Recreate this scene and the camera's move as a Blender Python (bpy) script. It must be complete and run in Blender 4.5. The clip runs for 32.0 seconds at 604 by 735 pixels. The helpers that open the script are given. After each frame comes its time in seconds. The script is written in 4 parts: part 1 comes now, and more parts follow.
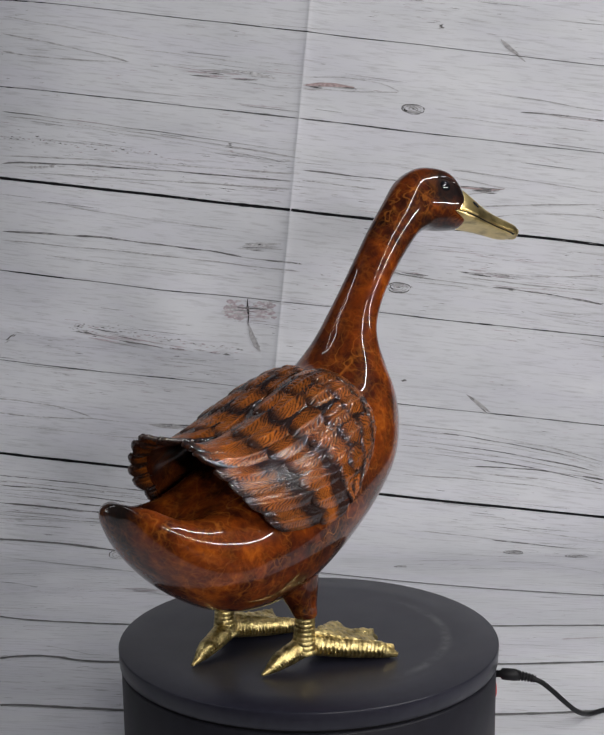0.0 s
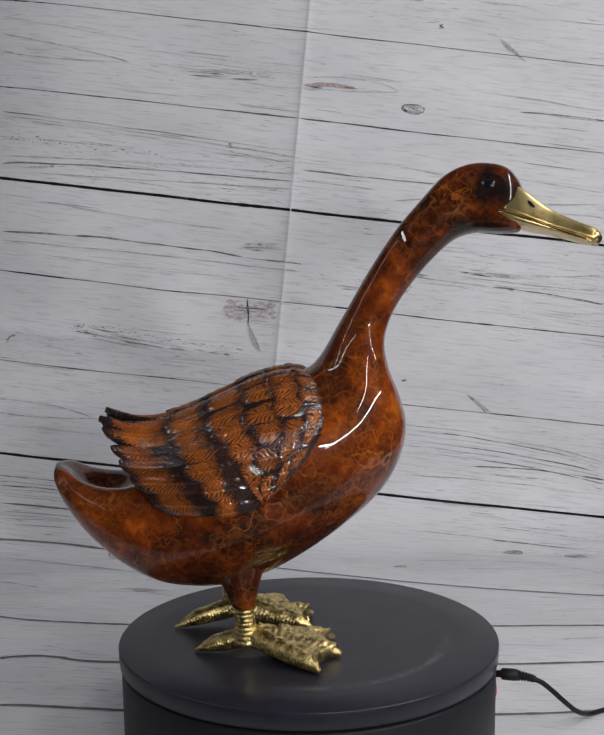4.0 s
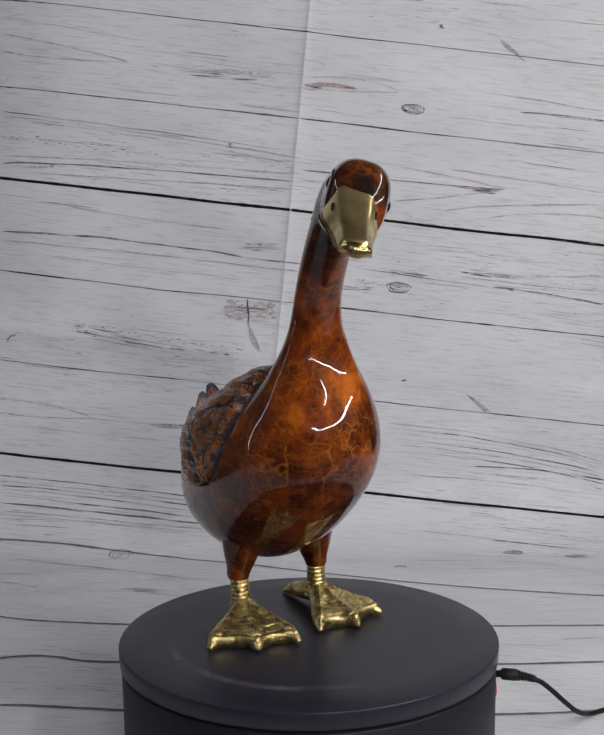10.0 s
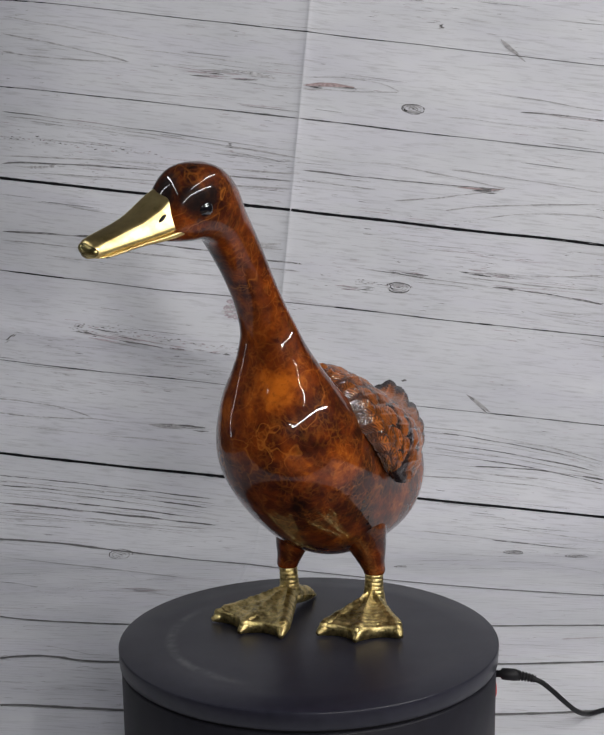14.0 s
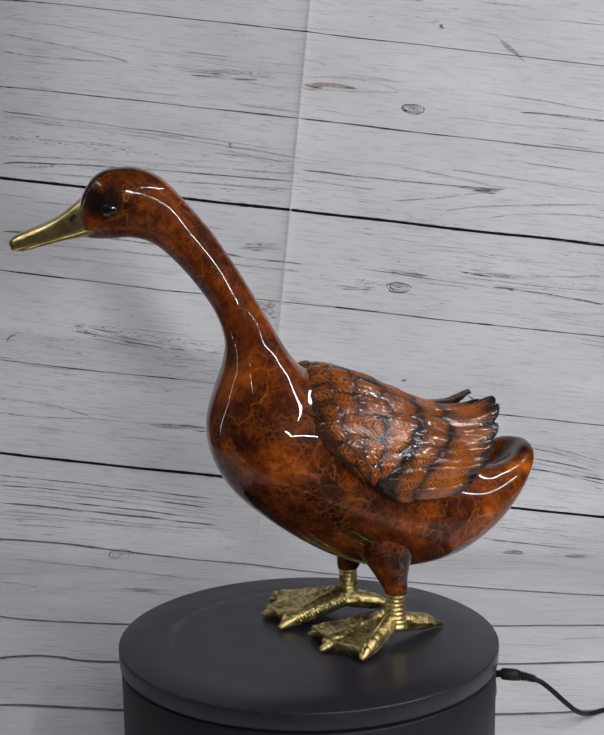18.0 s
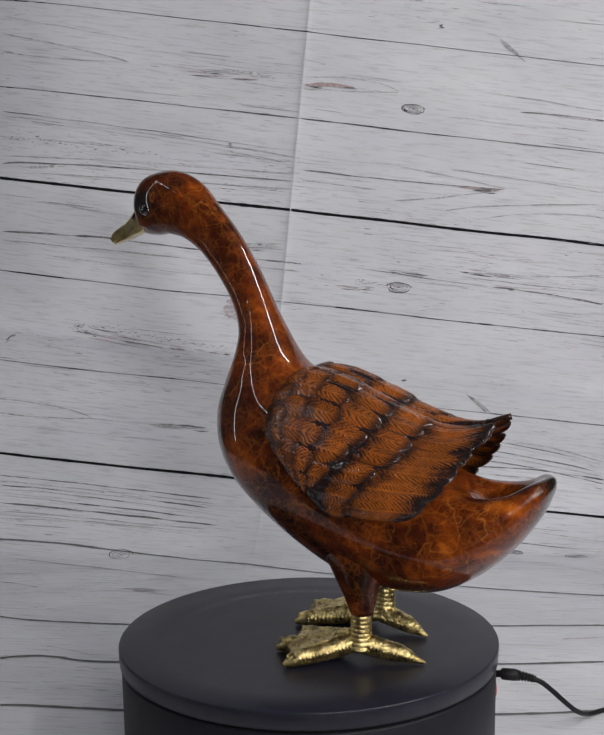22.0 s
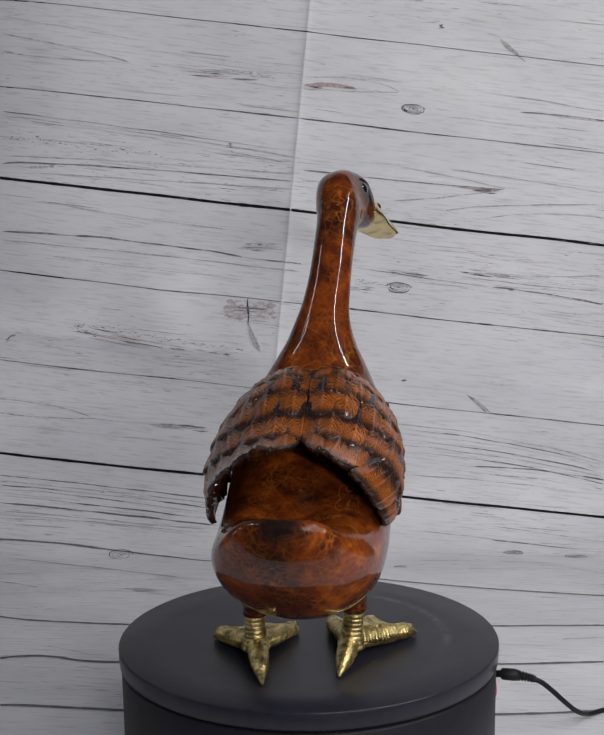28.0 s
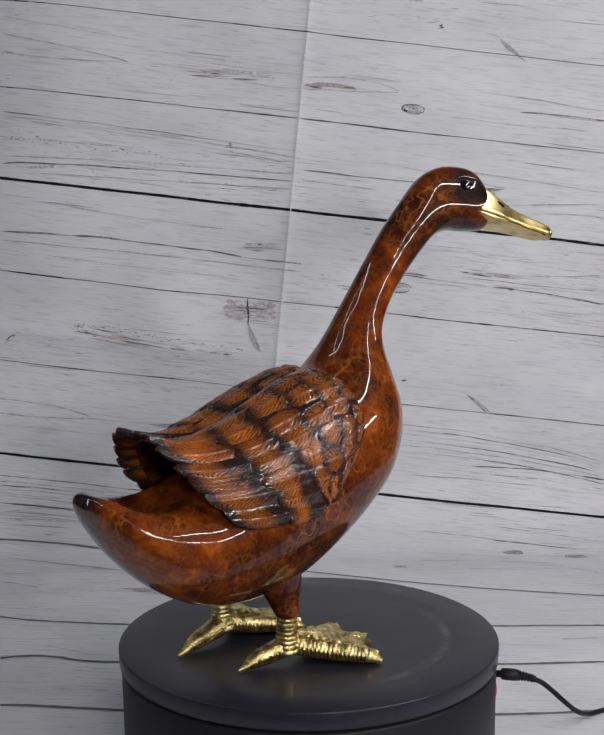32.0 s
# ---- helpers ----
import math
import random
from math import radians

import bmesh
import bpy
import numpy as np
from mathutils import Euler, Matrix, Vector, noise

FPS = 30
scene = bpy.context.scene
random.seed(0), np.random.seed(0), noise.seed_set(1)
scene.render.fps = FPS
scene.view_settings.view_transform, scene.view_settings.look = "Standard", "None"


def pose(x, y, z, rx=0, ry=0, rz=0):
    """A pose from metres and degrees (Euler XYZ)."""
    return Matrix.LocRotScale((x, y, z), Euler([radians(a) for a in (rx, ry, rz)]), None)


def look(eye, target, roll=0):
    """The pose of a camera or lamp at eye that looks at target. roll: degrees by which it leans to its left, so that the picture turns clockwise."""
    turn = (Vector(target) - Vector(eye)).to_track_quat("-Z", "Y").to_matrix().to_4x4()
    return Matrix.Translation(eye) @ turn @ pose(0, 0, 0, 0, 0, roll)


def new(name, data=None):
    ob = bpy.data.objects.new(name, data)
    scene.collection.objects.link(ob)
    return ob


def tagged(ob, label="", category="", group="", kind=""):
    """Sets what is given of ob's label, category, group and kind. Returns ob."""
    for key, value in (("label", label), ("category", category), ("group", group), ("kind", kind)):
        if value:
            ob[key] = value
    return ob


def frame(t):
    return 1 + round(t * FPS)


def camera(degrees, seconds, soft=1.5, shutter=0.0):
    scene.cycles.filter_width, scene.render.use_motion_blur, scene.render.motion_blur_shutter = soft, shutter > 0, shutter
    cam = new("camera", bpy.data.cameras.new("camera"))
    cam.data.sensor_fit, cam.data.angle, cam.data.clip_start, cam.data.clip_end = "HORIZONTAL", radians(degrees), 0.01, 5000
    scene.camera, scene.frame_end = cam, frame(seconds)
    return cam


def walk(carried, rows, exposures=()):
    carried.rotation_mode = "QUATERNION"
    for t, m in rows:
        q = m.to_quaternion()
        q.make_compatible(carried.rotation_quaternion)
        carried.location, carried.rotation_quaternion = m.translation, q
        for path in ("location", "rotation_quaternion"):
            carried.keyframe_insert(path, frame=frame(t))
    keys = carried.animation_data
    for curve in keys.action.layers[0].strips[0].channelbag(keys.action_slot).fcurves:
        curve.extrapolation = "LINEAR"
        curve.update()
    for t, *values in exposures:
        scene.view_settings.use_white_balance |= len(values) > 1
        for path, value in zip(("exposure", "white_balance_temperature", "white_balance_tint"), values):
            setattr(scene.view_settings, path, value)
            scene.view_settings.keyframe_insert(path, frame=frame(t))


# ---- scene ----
# The turntable's top plane is TOP above the floor; its axis is x = y = 0.
TABLE = 0.75
TOP = 0.84
SPIN = 11.628      # degrees a second, clockwise from above
HEAD = 50.0        # heading of the figurine at the start
SIDE = -0.007      # its midline beside the axis

cam = camera(28.1148, 32.0, soft=1.9)
EYE = (0.0, -0.92375, TOP + 0.33788)
AIM = (-0.0028048, EYE[1] + 0.991184, EYE[2] - 0.132458)
walk(cam, [(0.0, look(EYE, AIM, -0.7003)), (32.0, look(EYE, AIM, -0.7003))],
     exposures=[(0.0, 0.0), (32.0, 0.0)])

# ---- light ----
world = bpy.data.worlds.new("room_air")
scene.world = world
world.use_nodes = True
world.node_tree.nodes["Background"].inputs[0].default_value = (0.60, 0.64, 0.75, 1)
world.node_tree.nodes["Background"].inputs[1].default_value = 0.05


def lamp(name, eye, target, size_x, size_y, watts, colour):
    data = bpy.data.lights.new(name, "AREA")
    data.shape, data.size, data.size_y = "RECTANGLE", size_x, size_y
    data.energy, data.color = watts, colour
    ob = new(name, data)
    ob.matrix_world = look(eye, target)
    return ob


def strip(name, a, b, watts, colour, wide=0.018):
    """A thin light strip from a to b, shining down and in."""
    a, b = Vector(a), Vector(b)
    mid = (a + b) / 2
    back = (mid - Vector((0, 0.2, TOP + 0.15))).normalized()
    side = (b - a).normalized()
    back = (back - side * back.dot(side)).normalized()
    ob = lamp(name, mid, mid + Vector((0, 0, -1)), wide, (b - a).length, watts, colour)
    ob.matrix_world = Matrix((side.cross(back), side, back)).transposed().to_4x4()
    ob.matrix_world.translation = mid
    return ob


strip("lamp_strip_right", (0.80, -1.20, TOP + 0.90), (0.72, 0.25, TOP + 1.05), 7.2, (1.0, 0.98, 0.97))
strip("lamp_strip_low_right", (0.99, -0.12, TOP + 0.54), (0.30, -1.34, TOP + 0.34), 6.6, (1.0, 0.97, 0.96), 0.014)
strip("lamp_strip_front", (0.36, -1.27, TOP + 0.36), (0.19, -1.40, TOP + 0.48), 5.0, (1.0, 0.98, 0.98), 0.010)
strip("lamp_strip_left", (-0.80, -1.00, TOP + 1.00), (-0.75, 0.15, TOP + 1.00), 1.5, (0.94, 0.96, 1.0))
strip("lamp_strip_left_upright", (-0.78, -0.05, TOP + 0.97), (-1.05, 0.12, TOP - 0.02), 0.7, (0.94, 0.96, 1.0), 0.012)

# ---- materials ----


def material(name):
    mat = bpy.data.materials.new(name)
    mat.use_nodes = True
    tree = mat.node_tree
    return mat, tree, tree.nodes["Principled BSDF"]


def node(tree, kind, **values):
    n = tree.nodes.new(kind)
    for key, value in values.items():
        n.inputs[key.replace("_", " ")].default_value = value
    return n


def link(tree, a, b):
    tree.links.new(a, b)


def calc(tree, op, a, b=None, c=None, clamp=False):
    n = tree.nodes.new("ShaderNodeMath")
    n.operation, n.use_clamp = op, clamp
    for i, v in enumerate((a, b, c)):
        if v is None:
            continue
        if isinstance(v, (int, float)):
            n.inputs[i].default_value = v
        else:
            tree.links.new(v, n.inputs[i])
    return n.outputs[0]


def ramp(tree, fac, stops):
    n = tree.nodes.new("ShaderNodeValToRGB")
    while len(n.color_ramp.elements) < len(stops):
        n.color_ramp.elements.new(0.5)
    for e, (p, c) in zip(n.color_ramp.elements, stops):
        e.position = p
        e.color = (c, c, c, 1) if isinstance(c, (int, float)) else (*c, 1)
    tree.links.new(fac, n.inputs[0])
    return n.outputs[0]


def mixed(tree, fac, a, b, how="MIX"):
    n = tree.nodes.new("ShaderNodeMix")
    n.data_type, n.blend_type = "RGBA", how
    for i, v in ((0, fac), (6, a), (7, b)):
        if isinstance(v, (int, float)):
            n.inputs[i].default_value = v
        elif isinstance(v, tuple):
            n.inputs[i].default_value = (*v, 1)
        else:
            tree.links.new(v, n.inputs[i])
    return n.outputs[2]


def coords(tree, which="Object", scale=(1, 1, 1), shift=(0, 0, 0)):
    tc = tree.nodes.new("ShaderNodeTexCoord")
    mp = tree.nodes.new("ShaderNodeMapping")
    mp.inputs["Scale"].default_value = scale
    mp.inputs["Location"].default_value = shift
    tree.links.new(tc.outputs[which], mp.inputs[0])
    return mp.outputs[0]


def noisy(tree, vec, scale, detail=4.0, rough=0.55, distort=0.0):
    n = node(tree, "ShaderNodeTexNoise", Scale=scale, Detail=detail, Roughness=rough, Distortion=distort)
    tree.links.new(vec, n.inputs["Vector"])
    return n.outputs["Fac"]


def bump(tree, height, strength, distance, bsdf, old=None):
    n = node(tree, "ShaderNodeBump", Strength=strength, Distance=distance)
    tree.links.new(height, n.inputs["Height"])
    if old:
        tree.links.new(old, n.inputs["Normal"])
    tree.links.new(n.outputs[0], bsdf.inputs["Normal"])
    return n.outputs[0]


def marbled(tree, vec):
    """Brown patina: dark clouds, orange clouds, thin pale veins, small specks."""
    big = noisy(tree, vec, 13.0, 5.0, 0.58, 0.6)
    mid = noisy(tree, vec, 42.0, 4.0, 0.55, 0.8)
    fine = noisy(tree, vec, 110.0, 5.0, 0.6, 0.6)
    sum_ = calc(tree, "ADD", calc(tree, "MULTIPLY", big, 0.58), calc(tree, "ADD", calc(tree, "MULTIPLY", mid, 0.27), calc(tree, "MULTIPLY", fine, 0.15)))
    base = ramp(tree, sum_, [(0.39, (0.011, 0.0035, 0.002)), (0.465, (0.052, 0.0100, 0.0035)),
                             (0.545, (0.150, 0.0280, 0.0040)), (0.64, (0.42, 0.103, 0.009))])
    # worm-like pale lines: where a soft noise crosses its middle
    col = base
    for scale, wide, power in ((38.0, 0.018, 0.30), (75.0, 0.022, 0.18)):
        fold = calc(tree, "ABSOLUTE", calc(tree, "SUBTRACT", noisy(tree, vec, scale, 2.0, 0.5, 0.3), 0.5))
        vein = ramp(tree, calc(tree, "DIVIDE", fold, wide), [(0.1, 1.0), (1.0, 0.0)])
        broken = ramp(tree, noisy(tree, vec, scale * 0.4, 3.0), [(0.44, 0.0), (0.60, 1.0)])
        col = mixed(tree, calc(tree, "MULTIPLY", calc(tree, "MULTIPLY", vein, broken), power), col, (0.56, 0.19, 0.030))
    # a net of crackle lines round uneven cells
    push = tree.nodes.new("ShaderNodeTexNoise")
    push.inputs["Scale"].default_value, push.inputs["Detail"].default_value = 60.0, 3.0
    link(tree, vec, push.inputs["Vector"])
    bent = tree.nodes.new("ShaderNodeVectorMath")
    bent.operation = "MULTIPLY_ADD"
    link(tree, push.outputs["Color"], bent.inputs[0])
    bent.inputs[1].default_value = (0.018, 0.018, 0.018)
    link(tree, vec, bent.inputs[2])
    for scale, wide, power in ((58.0, 0.07, 0.14), (165.0, 0.18, 0.15)):
        cells = tree.nodes.new("ShaderNodeTexVoronoi")
        cells.feature = "DISTANCE_TO_EDGE"
        cells.inputs["Scale"].default_value = scale
        link(tree, bent.outputs[0], cells.inputs["Vector"])
        net = ramp(tree, cells.outputs["Distance"], [(0.0, 1.0), (wide, 0.0)])
        some = ramp(tree, noisy(tree, vec, scale * 0.45, 3.0), [(0.40, 0.0), (0.62, 1.0)])
        col = mixed(tree, calc(tree, "MULTIPLY", calc(tree, "MULTIPLY", net, some), power), col, (0.52, 0.165, 0.022))
    specks = ramp(tree, noisy(tree, vec, 260.0, 2.0, 0.6), [(0.58, 0.0), (0.68, 1.0)])
    return mixed(tree, calc(tree, "MULTIPLY", specks, 0.3), col, (0.03, 0.008, 0.004)), fine


def make_lacquer(name, dark=0.0, face=False):
    mat, tree, b = material(name)
    vec = coords(tree)
    col, fine = marbled(tree, vec)
    if face:
        # black paint round the eyes and beak root; left-face and neck shade painted in
        for centre, reach in (((0.161, -0.022, 0.349), 0.014), ((0.134, -0.034, 0.352), 0.020), ((0.150, -0.042, 0.345), 0.019), ((0.116, -0.032, 0.316), 0.020), ((0.138, -0.026, 0.311), 0.024), ((0.160, -0.005, 0.344), 0.015), ((0.149, 0.007, 0.344), 0.0155), ((-0.198, 0.0065, 0.141), 0.019), ((0.102, -0.030, 0.290), 0.030), ((0.080, -0.026, 0.262), 0.019)):
            dist = tree.nodes.new("ShaderNodeVectorMath")
            dist.operation = "DISTANCE"
            link(tree, vec, dist.inputs[0])
            dist.inputs[1].default_value = centre
            d = calc(tree, "ADD", calc(tree, "DIVIDE", dist.outputs["Value"], reach), calc(tree, "SUBTRACT", noisy(tree, vec, 70.0, 4.0), 0.5))
            col = mixed(tree, ramp(tree, d, [(0.45, 0.92), (0.95, 0.0)]), col, (0.008, 0.006, 0.006))
    if dark:
        col = mixed(tree, dark, col, (0.014, 0.007, 0.006))
    link(tree, col, b.inputs["Base Color"])
    b.inputs["Roughness"].default_value = 0.35
    b.inputs["Coat Weight"].default_value = 0.35 if dark else 1.0
    b.inputs["Coat Roughness"].default_value = 0.02
    b.inputs["Coat IOR"].default_value = 1.35
    b.inputs["Specular IOR Level"].default_value = 0.04
    soft = noisy(tree, vec, 28.0, 2.0)
    bump(tree, soft, 0.10, 0.004, b)
    return mat


LACQUER = make_lacquer("brown_lacquer")
BODY_LACQUER = make_lacquer("brown_lacquer_dark_face", face=True)
DARK_LACQUER = make_lacquer("dark_brown_lacquer", dark=0.38)


def make_feather(name, tip_dark, start, groove, root_dark, root_end):
    """UVMap: x across the feather, -1 to 1; y along it, 0 at the root, 1 at the tip. Relief: x from furrow 0 to ridge 1."""
    mat, tree, b = material(name)
    sep, rel = tree.nodes.new("ShaderNodeSeparateXYZ"), tree.nodes.new("ShaderNodeSeparateXYZ")
    for layer, split in (("UVMap", sep), ("Relief", rel)):
        grid = tree.nodes.new("ShaderNodeUVMap")
        grid.uv_map = layer
        link(tree, grid.outputs[0], split.inputs[0])
    vec = coords(tree)
    col, fine = marbled(tree, vec)
    col = mixed(tree, 0.50, col, (0.40, 0.118, 0.016))
    across = calc(tree, "ABSOLUTE", sep.outputs[0])
    along, ridge = sep.outputs[1], rel.outputs[0]
    wob = calc(tree, "MULTIPLY", calc(tree, "SUBTRACT", noisy(tree, vec, 110.0, 6.0, 0.7), 0.5), 0.75)
    edge = calc(tree, "MULTIPLY", calc(tree, "POWER", across, 3.0), 0.12)
    dark = calc(tree, "ADD", along, calc(tree, "ADD", calc(tree, "MULTIPLY", wob, 0.8), edge))
    dark = calc(tree, "SUBTRACT", dark, calc(tree, "MULTIPLY", ridge, 0.22))
    dark = ramp(tree, dark, [(start - 0.06, 0.0), (start + 0.12, 1.0)])
    rim = ramp(tree, calc(tree, "ADD", calc(tree, "MAXIMUM", across, along), calc(tree, "MULTIPLY", wob, 0.25)), [(0.80, 0.0), (0.93, 0.92)])
    dark = calc(tree, "MAXIMUM", dark, rim)
    # black wash plus painted-in shadow where the feather leaves the row above
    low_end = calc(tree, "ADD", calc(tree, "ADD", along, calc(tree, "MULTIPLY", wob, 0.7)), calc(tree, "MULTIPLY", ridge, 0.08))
    wash_shade = calc(tree, "MULTIPLY", ramp(tree, low_end, [(root_end - 0.10, 1.0), (root_end + 0.10, 0.0)]), root_dark)
    dark = calc(tree, "MAXIMUM", dark, wash_shade)
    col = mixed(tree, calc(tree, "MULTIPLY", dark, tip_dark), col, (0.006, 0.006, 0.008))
    low = calc(tree, "MULTIPLY", ramp(tree, calc(tree, "ADD", ridge, calc(tree, "MULTIPLY", wob, 0.8)), [(0.42, 1.0), (0.88, 0.0)]), groove)
    col = mixed(tree, low, col, (0.008, 0.005, 0.005))
    rnd = tree.nodes.new("ShaderNodeObjectInfo")
    hsv = node(tree, "ShaderNodeHueSaturation")
    link(tree, calc(tree, "ADD", calc(tree, "MULTIPLY", rnd.outputs["Random"], 0.5), 0.80), hsv.inputs["Value"])
    link(tree, col, hsv.inputs["Color"])
    link(tree, hsv.outputs[0], b.inputs["Base Color"])
    b.inputs["Roughness"].default_value = 0.30
    b.inputs["Specular IOR Level"].default_value = 0.08
    b.inputs["Coat Weight"].default_value = 1.0
    b.inputs["Coat IOR"].default_value = 1.52
    b.inputs["Coat Roughness"].default_value = 0.025
    n = bump(tree, noisy(tree, vec, 330.0, 1.0, 0.5), 0.6, 0.0005, b)
    link(tree, n, b.inputs["Coat Normal"])
    return mat


FEATHER = make_feather("brown_feather", 0.88, 0.90, 0.74, 0.85, 0.58)
BAND_FEATHER = make_feather("black_rooted_feather", 0.96, 0.84, 0.76, 1.0, 0.54)
TRAIL_FEATHER = make_feather("dark_edged_feather", 0.97, 0.62, 0.66, 1.0, 0.36)
SOOT_FEATHER = make_feather("sooty_feather", 0.93, 0.70, 0.74, 1.0, 0.56)


def make_gold(name, rough, grime, scale):
    mat, tree, b = material(name)
    vec = coords(tree)
    n = noisy(tree, vec, scale, 5.0, 0.6)
    col = ramp(tree, n, [(0.34, (0.30 - 0.10 * grime, 0.21 - 0.05 * grime, 0.075)), (0.5, (0.74 - 0.26 * grime, 0.58 - 0.18 * grime, 0.26 - 0.10 * grime)), (0.66, (0.88, 0.71, 0.33))])
    dirt = ramp(tree, noisy(tree, vec, scale * 2.5, 4.0, 0.6), [(0.52, 0.0), (0.66, 1.0)])
    col = mixed(tree, calc(tree, "MULTIPLY", dirt, grime), col, (0.06, 0.04, 0.015))
    link(tree, col, b.inputs["Base Color"])
    b.inputs["Metallic"].default_value = 1.0
    link(tree, calc(tree, "ADD", calc(tree, "MULTIPLY", n, 0.15), rough), b.inputs["Roughness"])
    bump(tree, noisy(tree, vec, scale * 4.0, 3.0), 0.8 if grime > 0.3 else 0.05, 0.0008, b)
    return mat


BRASS = make_gold("polished_brass", 0.23, 0.05, 40.0)
# bill tip: tarnish, and a dark reflection put into the colour by high grime
TIP_BRASS = make_gold("brass_tarnish_and_reflection", 0.20, 0.85, 60.0)
GOLD = make_gold("worn_gold_leg", 0.30, 0.42, 130.0)


def plain(name, colour, rough, metal=0.0, grain=0.15, scale=60.0, coat=0.0, depth=0.0004, gloss=0.5):
    mat, tree, b = material(name)
    vec = coords(tree)
    n = noisy(tree, vec, scale, 5.0)
    lo, hi = tuple(c * (1 - grain) for c in colour), tuple(min(1, c * (1 + grain)) for c in colour)
    link(tree, ramp(tree, n, [(0.3, lo), (0.7, hi)]), b.inputs["Base Color"])
    link(tree, calc(tree, "ADD", calc(tree, "MULTIPLY", noisy(tree, vec, scale * 0.3, 3.0), 0.12), rough - 0.06), b.inputs["Roughness"])
    b.inputs["Metallic"].default_value = metal
    b.inputs["Coat Weight"].default_value = coat
    b.inputs["Specular IOR Level"].default_value = gloss
    bump(tree, noisy(tree, vec, scale * 8, 2.0), 0.2, depth, b)
    return mat


EYE_BLACK = plain("black_glass_eye", (0.004, 0.004, 0.006), 0.06, coat=1.0, depth=0.0)
BLACK = plain("black_rubber", (0.008, 0.008, 0.009), 0.45, gloss=0.22)
CHARCOAL = plain("charcoal_plastic", (0.0105, 0.0105, 0.0150), 0.50, scale=90.0, gloss=0.2)
SEAM = plain("dark_seam", (0.006, 0.006, 0.007), 0.6)
RED = plain("red_switch_plastic", (0.45, 0.02, 0.03), 0.35)
PLASTER = plain("grey_plaster", (0.26, 0.26, 0.27), 0.85, scale=6.0, depth=0.001)
FLOOR = plain("grey_floor", (0.10, 0.095, 0.09), 0.6, scale=10.0)
WOOD = plain("plain_table_wood", (0.11, 0.075, 0.05), 0.5, scale=20.0)


def make_lid():
    mat, tree, b = material("charcoal_plastic_lid")
    vec = coords(tree)
    sep = tree.nodes.new("ShaderNodeSeparateXYZ")
    link(tree, vec, sep.inputs[0])
    rad = calc(tree, "SQRT", calc(tree, "ADD", calc(tree, "POWER", sep.outputs[0], 2.0), calc(tree, "POWER", sep.outputs[1], 2.0)))
    ang = calc(tree, "ARCTAN2", sep.outputs[1], sep.outputs[0])
    n = noisy(tree, vec, 120.0, 5.0)
    col = ramp(tree, n, [(0.3, (0.0130, 0.0133, 0.0215)), (0.7, (0.0195, 0.0198, 0.0305))])
    ring = ramp(tree, calc(tree, "MULTIPLY", calc(tree, "ABSOLUTE", calc(tree, "SUBTRACT", rad, 0.109)), 100.0), [(0.10, 1.0), (0.55, 0.0)])
    arc = ramp(tree, calc(tree, "MULTIPLY", calc(tree, "ABSOLUTE", calc(tree, "ADD", ang, 0.95)), 0.5), [(0.30, 1.0), (0.48, 0.0)])
    worn = ramp(tree, noisy(tree, vec, 60.0, 5.0, 0.7), [(0.40, 0.1), (0.62, 1.0)])
    scuff = calc(tree, "MULTIPLY", calc(tree, "MULTIPLY", ring, arc), worn)
    sc = ramp(tree, noisy(tree, coords(tree, scale=(1.0, 9.0, 1.0)), 55.0, 3.0, 0.8), [(0.72, 0.0), (0.78, 1.0)])
    scuff = calc(tree, "MAXIMUM", calc(tree, "MULTIPLY", scuff, 0.60), calc(tree, "MULTIPLY", sc, 0.30))
    link(tree, mixed(tree, scuff, col, (0.125, 0.125, 0.13)), b.inputs["Base Color"])
    link(tree, calc(tree, "ADD", calc(tree, "MULTIPLY", noisy(tree, vec, 30.0, 4.0), 0.14), 0.27), b.inputs["Roughness"])
    b.inputs["Specular IOR Level"].default_value = 0.26
    bump(tree, noisy(tree, vec, 900.0, 2.0), 0.12, 0.0003, b)
    return mat


LID = make_lid()

# Printed boards: UV x along the boards, y across them, in metres. Rows (place, half thickness, strength).
SEAMS = [(0.5502, 0.0008, 0.75), (0.4447, 0.0008, 0.75), (0.3313, 0.0016, 1.0), (0.2150, 0.0009, 0.75), (0.1012, 0.0007, 0.7),
         (-0.0199, 0.0016, 1.0), (-0.70, 0.0010, 0.7),
         (0.665, 0.0012, 0.9), (0.78, 0.001, 0.8)]
# Marks in the print: along, across, half length, half height, turn in degrees, strength, ringed
MARKS = [
    (0.1375, 0.4719, 0.0133, 0.0060, 1, 0.50, 1),
    (0.1186, 0.2493, 0.0145, 0.0066, 1, 0.55, 1),
    (-0.2305, -0.1541, 0.0145, 0.0135, 1, 0.60, 1),
    (0.2526, -0.1003, 0.0120, 0.0048, 1, 0.45, 1),
    (0.3270, -0.1061, 0.0120, 0.0060, 1, 0.45, 1),
    (0.1105, -0.1667, 0.0072, 0.0036, 1, 0.50, 1),
    (-0.2811, 0.1515, 0.0108, 0.0054, -3, 0.50, 0),
    (-0.0684, 0.1977, 0.0289, 0.0120, 1, 0.28, 0),
]
